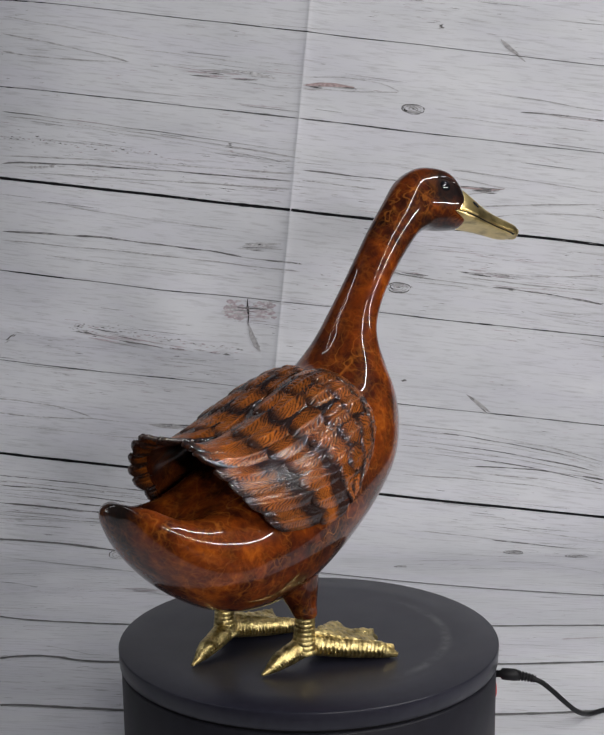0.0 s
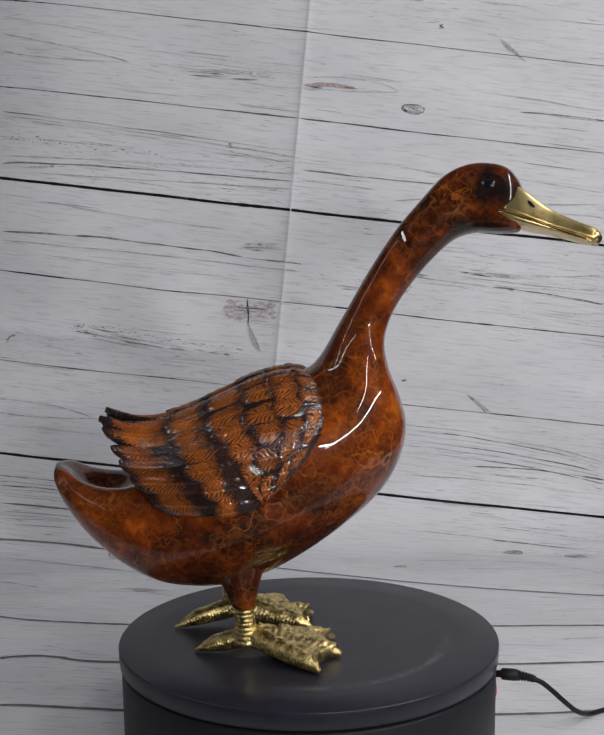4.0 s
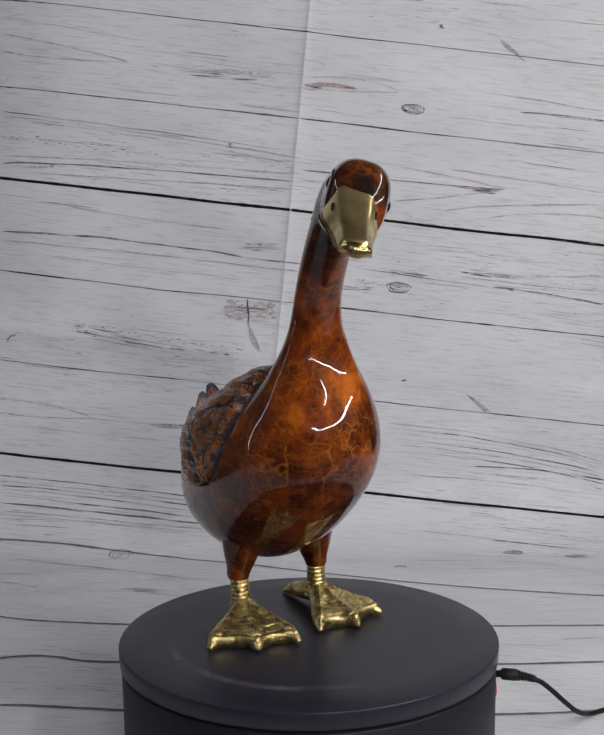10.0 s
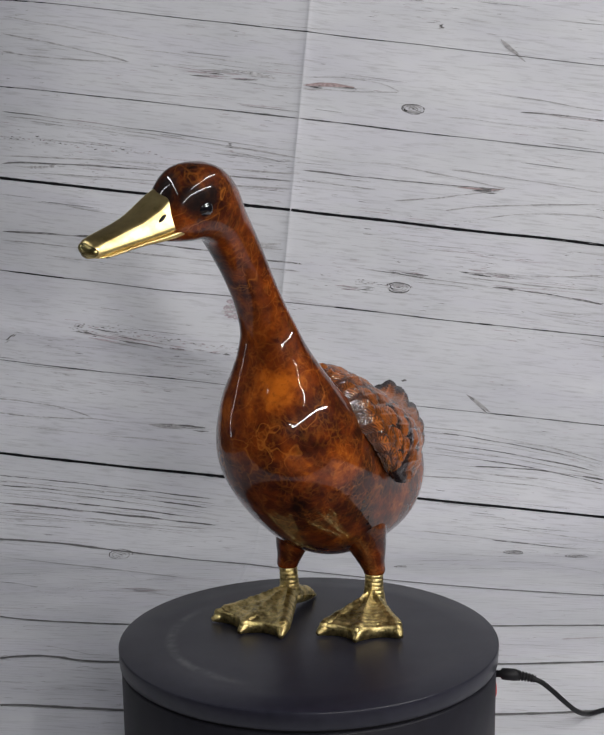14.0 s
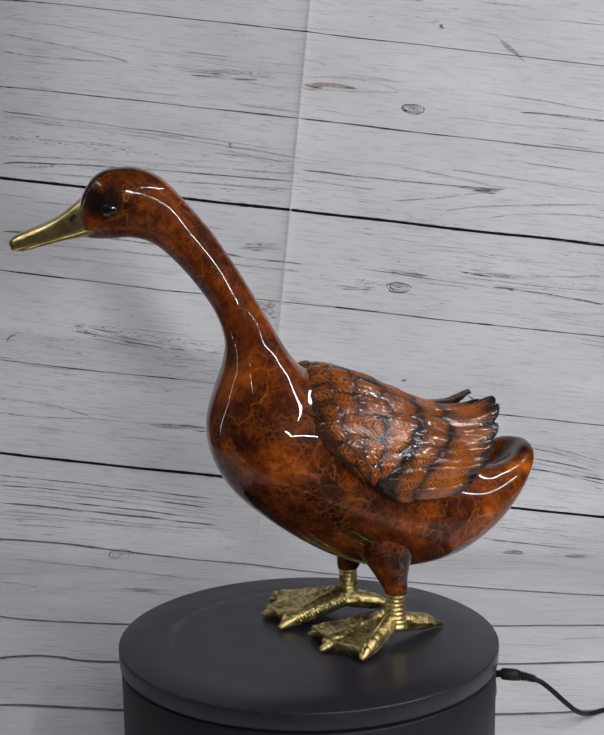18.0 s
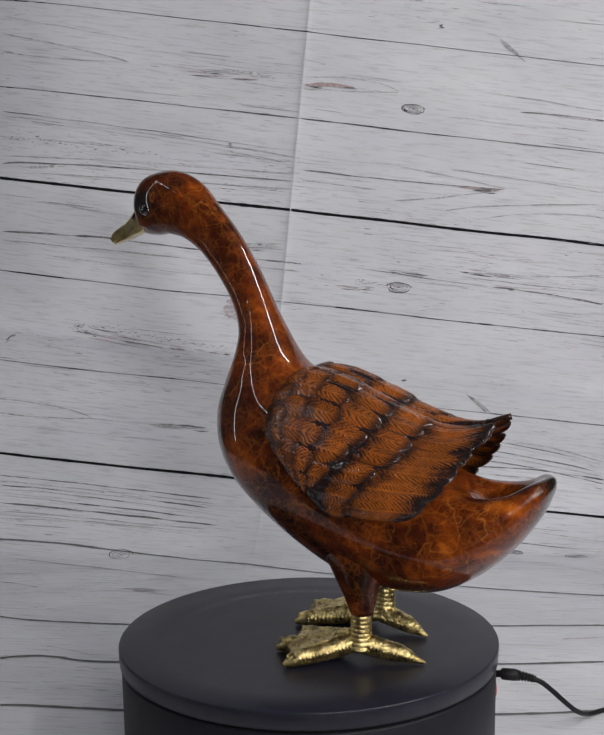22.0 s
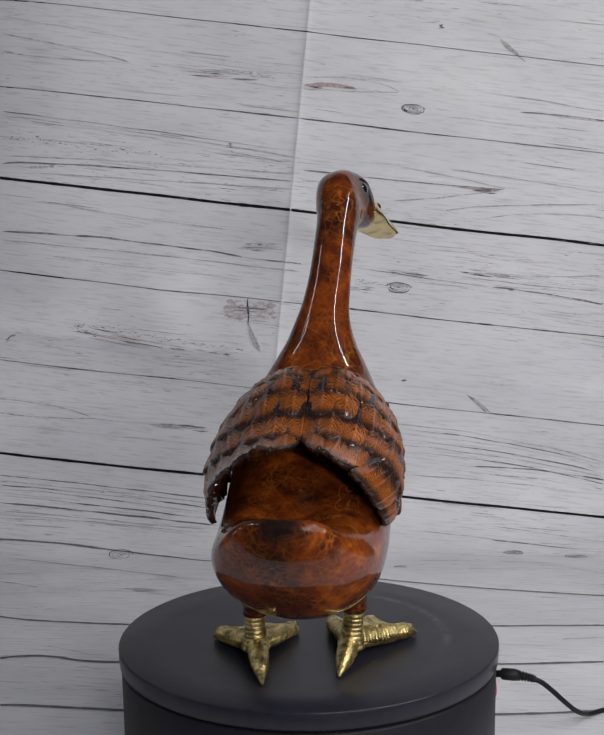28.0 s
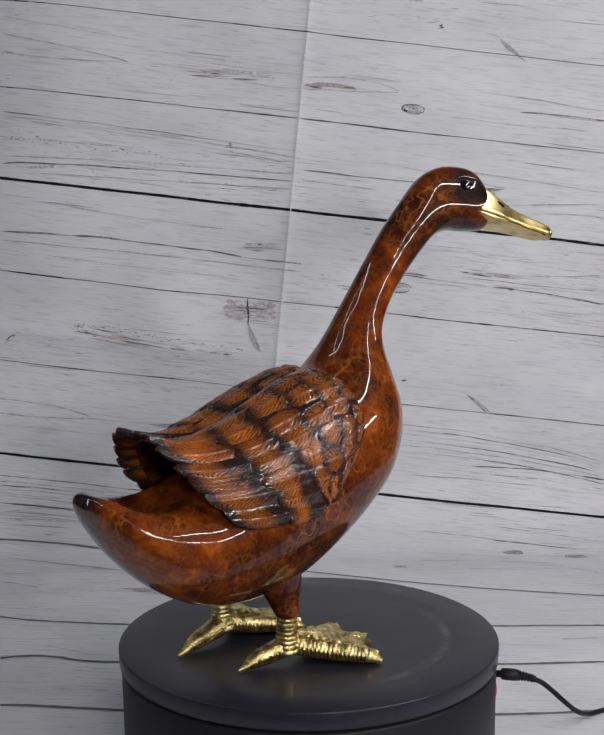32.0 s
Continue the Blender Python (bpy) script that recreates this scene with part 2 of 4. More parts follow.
MARKS += [
    (-0.0713, 0.2015, 0.0024, 0.0096, 7, 0.70, 0),
    (-0.0630, 0.1637, 0.0030, 0.0205, 24, 0.35, 0),
    (-0.0892, 0.4000, 0.0018, 0.0066, 7, 0.50, 0),
    (0.2598, 0.5556, 0.0181, 0.0030, -35, 0.45, 0),
    (0.2203, 0.1119, 0.0181, 0.0030, -35, 0.45, 0),
    (0.1709, 0.5744, 0.0036, 0.0024, 7, 0.60, 0),
    (0.1256, 0.1316, 0.0036, 0.0024, 7, 0.60, 0),
    (-0.0892, 0.4883, 0.0602, 0.0054, 3, 0.22, 0),
    (0.0321, 0.4870, 0.0349, 0.0030, 2, 0.55, 0),
    (-0.1582, 0.0395, 0.0452, 0.0042, 2, 0.40, 0)]
MARKS += [
    (-0.0522, 0.2804, 0.0271, 0.0048, 4, 0.30, 0),
    (0.1245, 0.2676, 0.0271, 0.0036, 1, 0.30, 0),
    (0.2300, 0.3816, 0.0229, 0.0030, 3, 0.45, 0),
    (-0.3744, 0.1304, 0.0108, 0.0024, 37, 0.50, 0),
    (-0.1318, 0.1429, 0.0542, 0.0030, -1, 0.30, 0),
    (-0.2386, 0.1472, 0.0542, 0.0072, -3, 0.16, 0),
    (0.2309, 0.2782, 0.0361, 0.0048, -1, 0.28, 0),
    (-0.1886, -0.2808, 0.0361, 0.0060, 7, 0.25, 0),
    (0.0653, 0.2434, 0.0241, 0.0042, 1, 0.30, 0)]
# Long lines of the print, board by board: three points (along, across), half width in millimetres, ink
BOARD_TOP = [
    ((-0.370, 0.5093), (-0.285, 0.5002), (-0.213, 0.4907), 1, 3),
    ((-0.371, 0.4878), (-0.303, 0.4853), (-0.213, 0.4895), 0.9, 3),
    ((-0.369, 0.5306), (-0.278, 0.5228), (-0.181, 0.5179), 0.68, 4),
    ((-0.198, 0.5075), (-0.123, 0.5062), (-0.049, 0.5044), 0.6, 4),
    ((0.217, 0.5026), (0.293, 0.4996), (0.374, 0.4955), 0.75, 3),
    ((0.270, 0.4829), (0.322, 0.4847), (0.374, 0.4841), 1, 2),
    ((0.177, 0.4669), (0.241, 0.4671), (0.293, 0.4655), 0.6, 4),
    ((0.000, 0.4951), (0.073, 0.5008), (0.119, 0.4906), 0.75, 3),
    ((0.003, 0.4818), (0.067, 0.4860), (0.118, 0.4894), 0.75, 3),
]
BOARD_SECOND = [
    ((-0.375, 0.4139), (-0.201, 0.4102), (-0.001, 0.4042), 0.75, 2),
    ((-0.375, 0.4087), (-0.184, 0.4053), (-0.001, 0.3967), 0.9, 3),
    ((-0.340, 0.4051), (-0.184, 0.4007), (-0.027, 0.3899), 0.6, 3),
    ((-0.377, 0.3592), (-0.232, 0.3678), (-0.004, 0.3768), 1.1, 3),
    ((-0.378, 0.3493), (-0.267, 0.3587), (-0.004, 0.3676), 1.2, 2),
    ((-0.378, 0.3389), (-0.232, 0.3470), (-0.004, 0.3583), 0.83, 3),
    ((-0.360, 0.3484), (-0.334, 0.3490), (-0.309, 0.3541), 2, 3),
    ((0.098, 0.4009), (0.166, 0.3968), (0.251, 0.3877), 0.9, 3),
    ((-0.001, 0.3824), (0.136, 0.3831), (0.250, 0.3864), 1, 2),
    ((0.113, 0.3573), (0.183, 0.3698), (0.245, 0.3847), 0.75, 3),
]
BOARD_SECOND_END = [
    ((0.183, 0.4033), (0.271, 0.4009), (0.376, 0.3957), 0.75, 3),
    ((0.177, 0.3517), (0.242, 0.3652), (0.376, 0.3812), 0.9, 3),
    ((0.207, 0.3421), (0.295, 0.3612), (0.377, 0.3644), 0.9, 3),
    ((-0.001, 0.4014), (0.066, 0.4002), (0.148, 0.4052), 0.6, 3),
    ((-0.001, 0.3696), (0.031, 0.3691), (0.090, 0.3687), 0.75, 3),
]
BOARD_THIRD = [
    ((-0.298, 0.3061), (-0.204, 0.3007), (-0.075, 0.2980), 0.68, 3),
    ((-0.381, 0.2641), (-0.235, 0.2710), (-0.076, 0.2663), 1.2, 2),
    ((-0.079, 0.2665), (-0.041, 0.2655), (-0.003, 0.2655), 1, 2),
    ((-0.382, 0.2530), (-0.206, 0.2566), (-0.005, 0.2552), 0.9, 3),
    ((-0.324, 0.2406), (-0.206, 0.2389), (-0.100, 0.2389), 0.68, 4),
    ((0.065, 0.2690), (0.148, 0.2652), (0.243, 0.2632), 0.9, 2),
    ((0.237, 0.2632), (0.314, 0.2611), (0.379, 0.2558), 1.2, 2),
    ((0.207, 0.2788), (0.284, 0.2826), (0.378, 0.2930), 0.9, 3),
    ((0.201, 0.2722), (0.284, 0.2708), (0.378, 0.2729), 0.75, 3),
    ((0.279, 0.2393), (0.326, 0.2327), (0.379, 0.2314), 0.75, 3),
]
BOARD_FIFTH = [
    ((-0.391, 0.0509), (-0.320, 0.0492), (-0.272, 0.0386), 1, 3),
    ((-0.392, 0.0326), (-0.338, 0.0331), (-0.273, 0.0385), 0.9, 3),
    ((-0.393, 0.0173), (-0.273, 0.0184), (-0.129, 0.0190), 0.6, 4),
    ((0.100, 0.0750), (0.239, 0.0720), (0.383, 0.0543), 0.75, 3),
    ((0.124, 0.0624), (0.263, 0.0594), (0.383, 0.0452), 0.75, 4),
    ((0.203, 0.0286), (0.287, 0.0335), (0.383, 0.0306), 1.2, 2),
    ((0.124, 0.0091), (0.263, 0.0127), (0.381, 0.0100), 0.75, 3),
]
BOARD_SIXTH = [
    ((-0.396, -0.0571), (-0.274, -0.0556), (-0.117, -0.0560), 0.74, 3),
    ((-0.395, -0.0673), (-0.274, -0.0654), (-0.117, -0.0705), 0.93, 2),
    ((-0.395, -0.0849), (-0.243, -0.0844), (-0.116, -0.0862), 1.3, 2),
    ((-0.394, -0.0958), (-0.260, -0.0940), (-0.128, -0.0939), 0.81, 3),
    ((-0.392, -0.1067), (-0.260, -0.1006), (-0.133, -0.1060), 0.68, 3),
    ((-0.380, -0.1725), (-0.257, -0.2015), (-0.100, -0.2460), 1.2, 2),
    ((-0.355, -0.2680), (-0.332, -0.2729), (-0.307, -0.2826), 0.93, 2),
    ((-0.208, -0.2758), (-0.177, -0.2881), (-0.141, -0.3028), 0.81, 3),
    ((-0.205, -0.2619), (-0.177, -0.2421), (-0.138, -0.2527), 0.81, 3),
]
BOARD_SIXTH_END = [
    ((0.144, -0.0675), (0.254, -0.0746), (0.364, -0.0898), 0.81, 3),
    ((0.231, -0.0742), (0.287, -0.0787), (0.343, -0.0829), 0.93, 2),
    ((0.129, -0.1076), (0.197, -0.1126), (0.253, -0.1164), 0.81, 3),
    ((0.126, -0.1425), (0.249, -0.1380), (0.344, -0.1726), 0.81, 3),
    ((0.250, -0.3973), (0.271, -0.3928), (0.292, -0.3883), 1.2, 5),
    ((-0.258, -0.4630), (-0.232, -0.4720), (-0.207, -0.4832), 0.68, 3),
]
BOARD_BUNCHES = [
    ((-0.395, -0.0495), (-0.260, -0.0490), (-0.125, -0.0500), 0.8, 2),
    ((-0.395, -0.0620), (-0.250, -0.0606), (-0.118, -0.0630), 0.8, 2),
    ((-0.395, -0.0760), (-0.250, -0.0750), (-0.116, -0.0785), 0.9, 2),
    ((-0.393, -0.1015), (-0.260, -0.0985), (-0.130, -0.1000), 0.8, 2),
    ((0.105, 0.0690), (0.239, 0.0660), (0.383, 0.0498), 0.8, 2),
    ((0.110, 0.0550), (0.250, 0.0520), (0.383, 0.0392), 0.8, 2),
    ((0.120, 0.0480), (0.255, 0.0455), (0.383, 0.0345), 0.8, 3),
    ((0.130, 0.0395), (0.260, 0.0380), (0.383, 0.0245), 0.8, 2),
    ((0.140, 0.0205), (0.265, 0.0225), (0.381, 0.0180), 0.8, 3),
    ((0.235, -0.0500), (0.300, -0.0545), (0.372, -0.0640), 0.8, 3),
]
LOW_SEAMS = [
    ((-0.387, -0.1380), (-0.207, -0.1473), (-0.009, -0.1917), 2.2, 2),
    ((-0.010, -0.1918), (0.160, -0.2337), (0.324, -0.2557), 2.2, 2),
    ((-0.326, -0.3834), (-0.273, -0.3917), (-0.178, -0.3945), 2.6, 2),
    ((0.185, -0.3645), (0.240, -0.3582), (0.301, -0.3527), 2.3, 2),
    ((-0.296, -0.4999), (-0.266, -0.4899), (-0.233, -0.4928), 3.1, 2),
    ((-0.234, -0.4929), (-0.209, -0.4978), (-0.173, -0.4956), 3.1, 2),
    ((0.171, -0.4706), (0.219, -0.4626), (0.276, -0.4538), 2.6, 2),
    ((-0.268, -0.6071), (-0.237, -0.6042), (-0.157, -0.6062), 3.4, 2),
    ((0.154, -0.5829), (0.197, -0.5768), (0.249, -0.5661), 3.1, 2),
]
LINES = BOARD_TOP + BOARD_SECOND + BOARD_SECOND_END + BOARD_THIRD + BOARD_FIFTH + BOARD_SIXTH + BOARD_SIXTH_END + BOARD_BUNCHES + LOW_SEAMS


def make_boards():
    mat, tree, b = material("printed_white_boards")
    uv = tree.nodes.new("ShaderNodeTexCoord").outputs["UV"]
    sep = tree.nodes.new("ShaderNodeSeparateXYZ")
    link(tree, uv, sep.inputs[0])
    u, v = sep.outputs[0], sep.outputs[1]

    def stretched(sx, sy):
        mp = tree.nodes.new("ShaderNodeMapping")
        mp.inputs["Scale"].default_value = (sx, sy, 1)
        link(tree, uv, mp.inputs[0])
        return mp.outputs[0]
    patch = noisy(tree, stretched(1.0, 2.2), 5.0, 3.0)
    col = ramp(tree, patch, [(0.3, (0.60, 0.612, 0.645)), (0.7, (0.72, 0.73, 0.76))])
    # fine grain
    tint = noisy(tree, stretched(2.0, 9.0), 2.0, 4.0, 0.6)
    col = mixed(tree, calc(tree, "MULTIPLY", ramp(tree, tint, [(0.45, 0.0), (0.62, 1.0)]), 0.38), col, (0.645, 0.640, 0.720))
    grain = noisy(tree, stretched(26.0, 330.0), 1.0, 4.0, 0.65, 0.3)
    col = mixed(tree, calc(tree, "MULTIPLY", ramp(tree, grain, [(0.50, 0.0), (0.68, 1.0)]), 0.30), col, (0.24, 0.235, 0.24))
    link(tree, col, b.inputs["Base Color"])
    b.inputs["Roughness"].default_value = 0.55
    b.inputs["Specular IOR Level"].default_value = 0.35
    bump(tree, noisy(tree, stretched(700.0, 700.0), 1.0, 2.0), 0.15, 0.0004, b)
    return mat


# ---- mesh helpers ----


def finish(name, bm, mat, parent=None, label="", smooth=True):
    me = bpy.data.meshes.new(name)
    bmesh.ops.recalc_face_normals(bm, faces=bm.faces)
    bm.to_mesh(me)
    bm.free()
    if smooth:
        me.polygons.foreach_set("use_smooth", [True] * len(me.polygons))
    me.materials.append(mat)
    ob = new(name, me)
    if parent:
        ob.parent = parent
    if label:
        tagged(ob, label)
    return ob


def part(name, bm, mat, parent, label="", smooth=True):
    return finish(name, bm, mat, parent, label, smooth)


def tube(bm, rings, close=True):
    """Skin rings of equal size; each is a list of points."""
    rows = [[bm.verts.new(p) for p in ring] for ring in rings]
    n = len(rows[0])
    for a, b in zip(rows, rows[1:]):
        for i in range(n):
            bm.faces.new((a[i], a[(i + 1) % n], b[(i + 1) % n], b[i]))
    if close:
        for row in (rows[0], rows[-1]):
            mid = bm.verts.new(sum((v.co for v in row), Vector()) / n)
            for i in range(n):
                bm.faces.new((row[i], row[(i + 1) % n], mid))
    return rows


def spline(rows, steps):
    """Catmull-Rom through rows of numbers."""
    rows = [np.array(r, float) for r in rows]
    ends = [2 * rows[0] - rows[1]] + rows + [2 * rows[-1] - rows[-2]]
    out = []
    for i in range(1, len(ends) - 2):
        p0, p1, p2, p3 = ends[i - 1:i + 3]
        for k in range(steps):
            t = k / steps
            out.append(0.5 * (2 * p1 + (p2 - p0) * t + (2 * p0 - 5 * p1 + 4 * p2 - p3) * t * t + (3 * p1 - p0 - 3 * p2 + p3) * t ** 3))
    out.append(rows[-1])
    return out


def lathe(bm, profile, n=96, centre=(0, 0, 0)):
    rings = [[Vector((centre[0] + r * math.cos(2 * math.pi * i / n), centre[1] + r * math.sin(2 * math.pi * i / n), centre[2] + z))
              for i in range(n)] for r, z in profile]
    return tube(bm, rings)


def box(bm, lo, hi):
    m = Matrix.Translation([(a + b) / 2 for a, b in zip(lo, hi)]) @ Matrix.Diagonal([b - a for a, b in zip(lo, hi)] + [1])
    bmesh.ops.create_cube(bm, size=1, matrix=m)


def swept(bm, path, radii, n=16):
    """A round rod along a path."""
    path = [Vector(p) for p in path]
    rings, side = [], Vector((0, 0, 1))
    for i, p in enumerate(path):
        d = (path[min(i + 1, len(path) - 1)] - path[max(i - 1, 0)]).normalized()
        side = (side - d * side.dot(d))
        if side.length < 1e-4:
            side = d.orthogonal()
        side.normalize()
        up = d.cross(side)
        r = radii[i] if hasattr(radii, "__len__") else radii
        rings.append([p + r * (side * math.cos(2 * math.pi * k / n) + up * math.sin(2 * math.pi * k / n)) for k in range(n)])
    return tube(bm, rings)


# ---- setting ----
WALL_Y, CURL = 0.60, 0.10
TILT = math.tan(radians(7.0))


def backdrop_point(x, s, lift=0.0):
    """s: length along the cloth; on the hanging part it is the height over the turntable's top."""
    low = TABLE - TOP
    if s >= low + CURL:
        p, nrm = Vector((x, WALL_Y, s)), Vector((0, -1, 0))
    else:
        d = low + CURL - s
        a = d / CURL
        if a < math.pi / 2:
            nrm = Vector((0, -math.cos(a), math.sin(a)))
            p = Vector((x, WALL_Y - CURL, low + CURL)) - nrm * CURL
        else:
            nrm = Vector((0, 0, 1))
            p = Vector((x, WALL_Y - CURL - (d - CURL * math.pi / 2), low))
    v = s + x * TILT
    # folds from storing it: one down, one across, and slack round the left
    d1 = x - (-0.0527 + 0.109 * s)
    out = 0.0016 * math.exp(-abs(d1) / 0.0022) + 0.0030 * math.exp(-abs(d1) / 0.011) + 0.002 * math.exp(-(d1 / 0.05) ** 2)
    d2 = v - 0.142
    part_way = 0.35 + 0.65 * min(1.0, max(0.0, (-0.055 - x) / 0.035))
    out += part_way * (0.0045 * math.exp(-abs(d2) / 0.006) + 0.006 * math.exp(-(d2 / 0.035) ** 2))
    out += 0.005 * noise.noise(Vector((x * 3.1, s * 2.6, 0.3))) + 0.003 * noise.noise(Vector((x * 9, s * 8, 2.0)))
    fade = min(1.0, max(0.0, (s - low) / 0.12)) if s < low + 0.12 else 1.0
    if x < -0.28:
        out -= (1.6 + 2.0 * noise.noise(Vector((0.0, s * 5.0, 4.0)))) * (max(x, -0.40) + 0.28) ** 2 * min(1.0, max(0.0, (s - 0.12) / 0.2))
    out += 0.016 * math.exp(-((x + 0.181) / 0.060) ** 2 - ((v - 0.185) / 0.055) ** 2)
    return p + nrm * (out * (0.15 + 0.85 * fade) + 0.0015 + lift) + Vector((0, 0, TOP))


KNOT_LOBES = [(-0.0868, 0.1988), (-0.0494, 0.203)]
STREAKS = [
    ([(-0.0716, 0.216), (-0.0725, 0.2034), (-0.0709, 0.1917), (-0.0723, 0.1802)], 0.0011, 1),
    ([(-0.071, 0.1827), (-0.0672, 0.1682), (-0.062, 0.1568), (-0.0568, 0.1496)], 0.0042, 3),
    ([(0.2447, 0.5683), (0.2516, 0.5617), (0.2621, 0.5545), (0.2726, 0.5472)], 0.003, 3),
    ([(0.2052, 0.1225), (0.2142, 0.1168), (0.2251, 0.1095), (0.236, 0.1028)], 0.003, 3),
    ([(0.1686, 0.5767), (0.1714, 0.5759), (0.1737, 0.5784)], 0.0016, 2),
    ([(0.002, 0.4856), (0.0206, 0.4888), (0.0408, 0.4905), (0.0645, 0.4903)], 0.003, 6),
    ([(0.1914, 0.3828), (0.2125, 0.3834), (0.2359, 0.3843), (0.2511, 0.3871)], 0.0016, 6),
    ([(-0.2014, 0.0385), (-0.1852, 0.0385), (-0.1702, 0.0395), (-0.154, 0.0395)], 0.0036, 3),
    ([(-0.0868, 0.4939), (-0.0603, 0.4929), (-0.0315, 0.4893)], 0.003, 4),
    ([(-0.0758, 0.2804), (-0.0551, 0.2839), (-0.0286, 0.288)], 0.0032, 4),
    ([(0.1097, 0.2526), (0.1079, 0.2483), (0.1139, 0.246)], 0.0012, 1),
    ([(0.1247, 0.4748), (0.1265, 0.4699), (0.1317, 0.4687)], 0.001, 1),
]
TRAILS = [((-0.2899, 0.1555), (-0.2767, 0.1599), 10), ((-0.2738, 0.1579), (-0.0782, 0.1484), 60), ((-0.2948, 0.1519), (-0.2593, 0.1487), 16), ((-0.3761, 0.3828), (-0.1787, 0.3817), 40), ((0.0654, 0.2513), (0.1364, 0.252), 30)]
INKS = [("black_ink", (0.014, 0.014, 0.016)), ("dark_ink", (0.17, 0.167, 0.17)), ("grey_ink", (0.41, 0.405, 0.415)),
        ("pale_ink", (0.54, 0.54, 0.555)), ("mauve_ink", (0.46, 0.40, 0.43)), ("rust_ink", (0.42, 0.33, 0.33))]


def build_backdrop():
    verts, faces, slots, uvs = [], [], [], []
    xs = np.concatenate([np.arange(-0.62, -0.16, 0.004), np.arange(-0.16, 0.06, 0.0012), np.arange(0.06, 0.6201, 0.004)])
    ss = np.arange(-0.88, 0.80, 0.0055)
    for s in ss:
        for x in xs:
            verts.append(backdrop_point(x, s))
            uvs.append((x, s + x * TILT))
    n = len(xs)
    for j in range(len(ss) - 1):
        for i in range(n - 1):
            faces.append((j * n + i, j * n + i + 1, (j + 1) * n + i + 1, (j + 1) * n + i))
            slots.append(0)
    sheet_verts, sheet_faces = len(verts), len(faces)
    rng = random.Random(11)

    def stroke(path, half, ink, taper=True):
        """A printed line along points (along, across) of the boards."""
        k0, m = len(verts), len(path)
        for i, (u, v) in enumerate(path):
            u0, v0 = path[max(i - 1, 0)]
            u1, v1 = path[min(i + 1, m - 1)]
            du, dv = u1 - u0, v1 - v0
            size = math.hypot(du, dv) or 1.0
            f = i / (m - 1)
            w = half * (min(1.0, 0.15 + 4 * f, 0.15 + 4 * (1 - f)) if taper else 1.0) * (0.75 + 0.5 * abs(noise.noise(Vector((u * 60, v * 60, 5.0)))))
            for side in (-1, 1):
                uu, vv = u - dv / size * w * side, v + du / size * w * side
                q = backdrop_point(uu, vv - uu * TILT, 0.0006)
                verts.append(q)
                uvs.append((uu, vv))
        for i in range(m - 1):
            faces.append((k0 + 2 * i, k0 + 2 * i + 2, k0 + 2 * i + 3, k0 + 2 * i + 1))
            slots.append(ink)

    def wander(u0, v0, u1, v1, bend=0.0015, seed=0.0):
        m = max(3, int(abs(u1 - u0) / 0.005) + 2)
        out = []
        for i in range(m):
            f = i / (m - 1)
            u = u0 + (u1 - u0) * f
            out.append((u, v0 + (v1 - v0) * f + bend * noise.noise(Vector((u * 9, v0 * 31 + seed, 1.0)))))
        return out

    def broken(path, half, ink, keep=0.8):
        """A line with gaps."""
        i = 0
        while i < len(path) - 3:
            run = rng.randint(4, 22)
            bit = path[i:i + run]
            if rng.random() < keep and len(bit) > 2:
                stroke(bit, half * rng.uniform(0.7, 1.2), ink)
            i += run - 1
    for place, half, power in SEAMS:
        path = wander(-0.61, place, 0.61, place, 0.0012)
        if power > 0.95:
            stroke(path, half * 1.3, 1, False)
        else:
            stroke(path, half * 0.62, 2, False)
            broken(path, half * 0.95, 1, 0.6)
    for a, b, c, half, ink in LINES:
        path = []
        for i in range(49):
            f = i / 48
            path.append(tuple(a[k] * 2 * (f - 0.5) * (f - 1) - b[k] * 4 * f * (f - 1) + c[k] * 2 * f * (f - 0.5) for k in (0, 1)))
        path = [(u, v + 0.0012 * noise.noise(Vector((u * 22, v * 60, 2.0)))) for u, v in path]
        if half > 2.15:
            stroke(path, half * 0.00075, 2, False)
            broken(path, half * 0.0009, 2, 0.5)
            continue
        stroke(path, half * 0.00060, min(ink + 1, 4) if ink < 5 else 5)
        broken(path, half * 0.001, ink, 0.72)
    for cu, cv, long, high, turn, power, ringed in MARKS:
        c, s = math.cos(radians(turn)), math.sin(radians(turn))
        if ringed:
            for level in (1.0, 0.72, 0.4):
                path = []
                for i in range(33):
                    a = 2 * math.pi * i / 32
                    r = level * (1 + 0.22 * noise.noise(Vector((math.cos(a) * 1.5, math.sin(a) * 1.5, cu * 90))))
                    p, q = long * r * math.cos(a), high * r * math.sin(a)
                    path.append((cu + p * c - q * s, cv + p * s + q * c))
                broken(path, 0.0009, 2 if level == 1.0 else 3, 0.85)
            stroke([(cu - long * 0.2, cv), (cu, cv + 0.0006), (cu + long * 0.2, cv)], 0.0012, 2)
            continue
        count = int(5 + 9000 * long * high * 4)
        for _ in range(min(count, 26)):
            a, r = rng.uniform(0, 2 * math.pi), math.sqrt(rng.random())
            p, q = long * r * math.cos(a) * 0.8, high * r * math.sin(a)
            size = max(0.0022, min(long, high * 6) * rng.uniform(0.25, 0.6))
            ends = [(p - size, q), (p, q + rng.uniform(-1, 1) * 0.0006), (p + size, q)]
            ink = rng.choice((2, 3, 5)) if power < 0.35 else rng.choice((2, 2, 3))
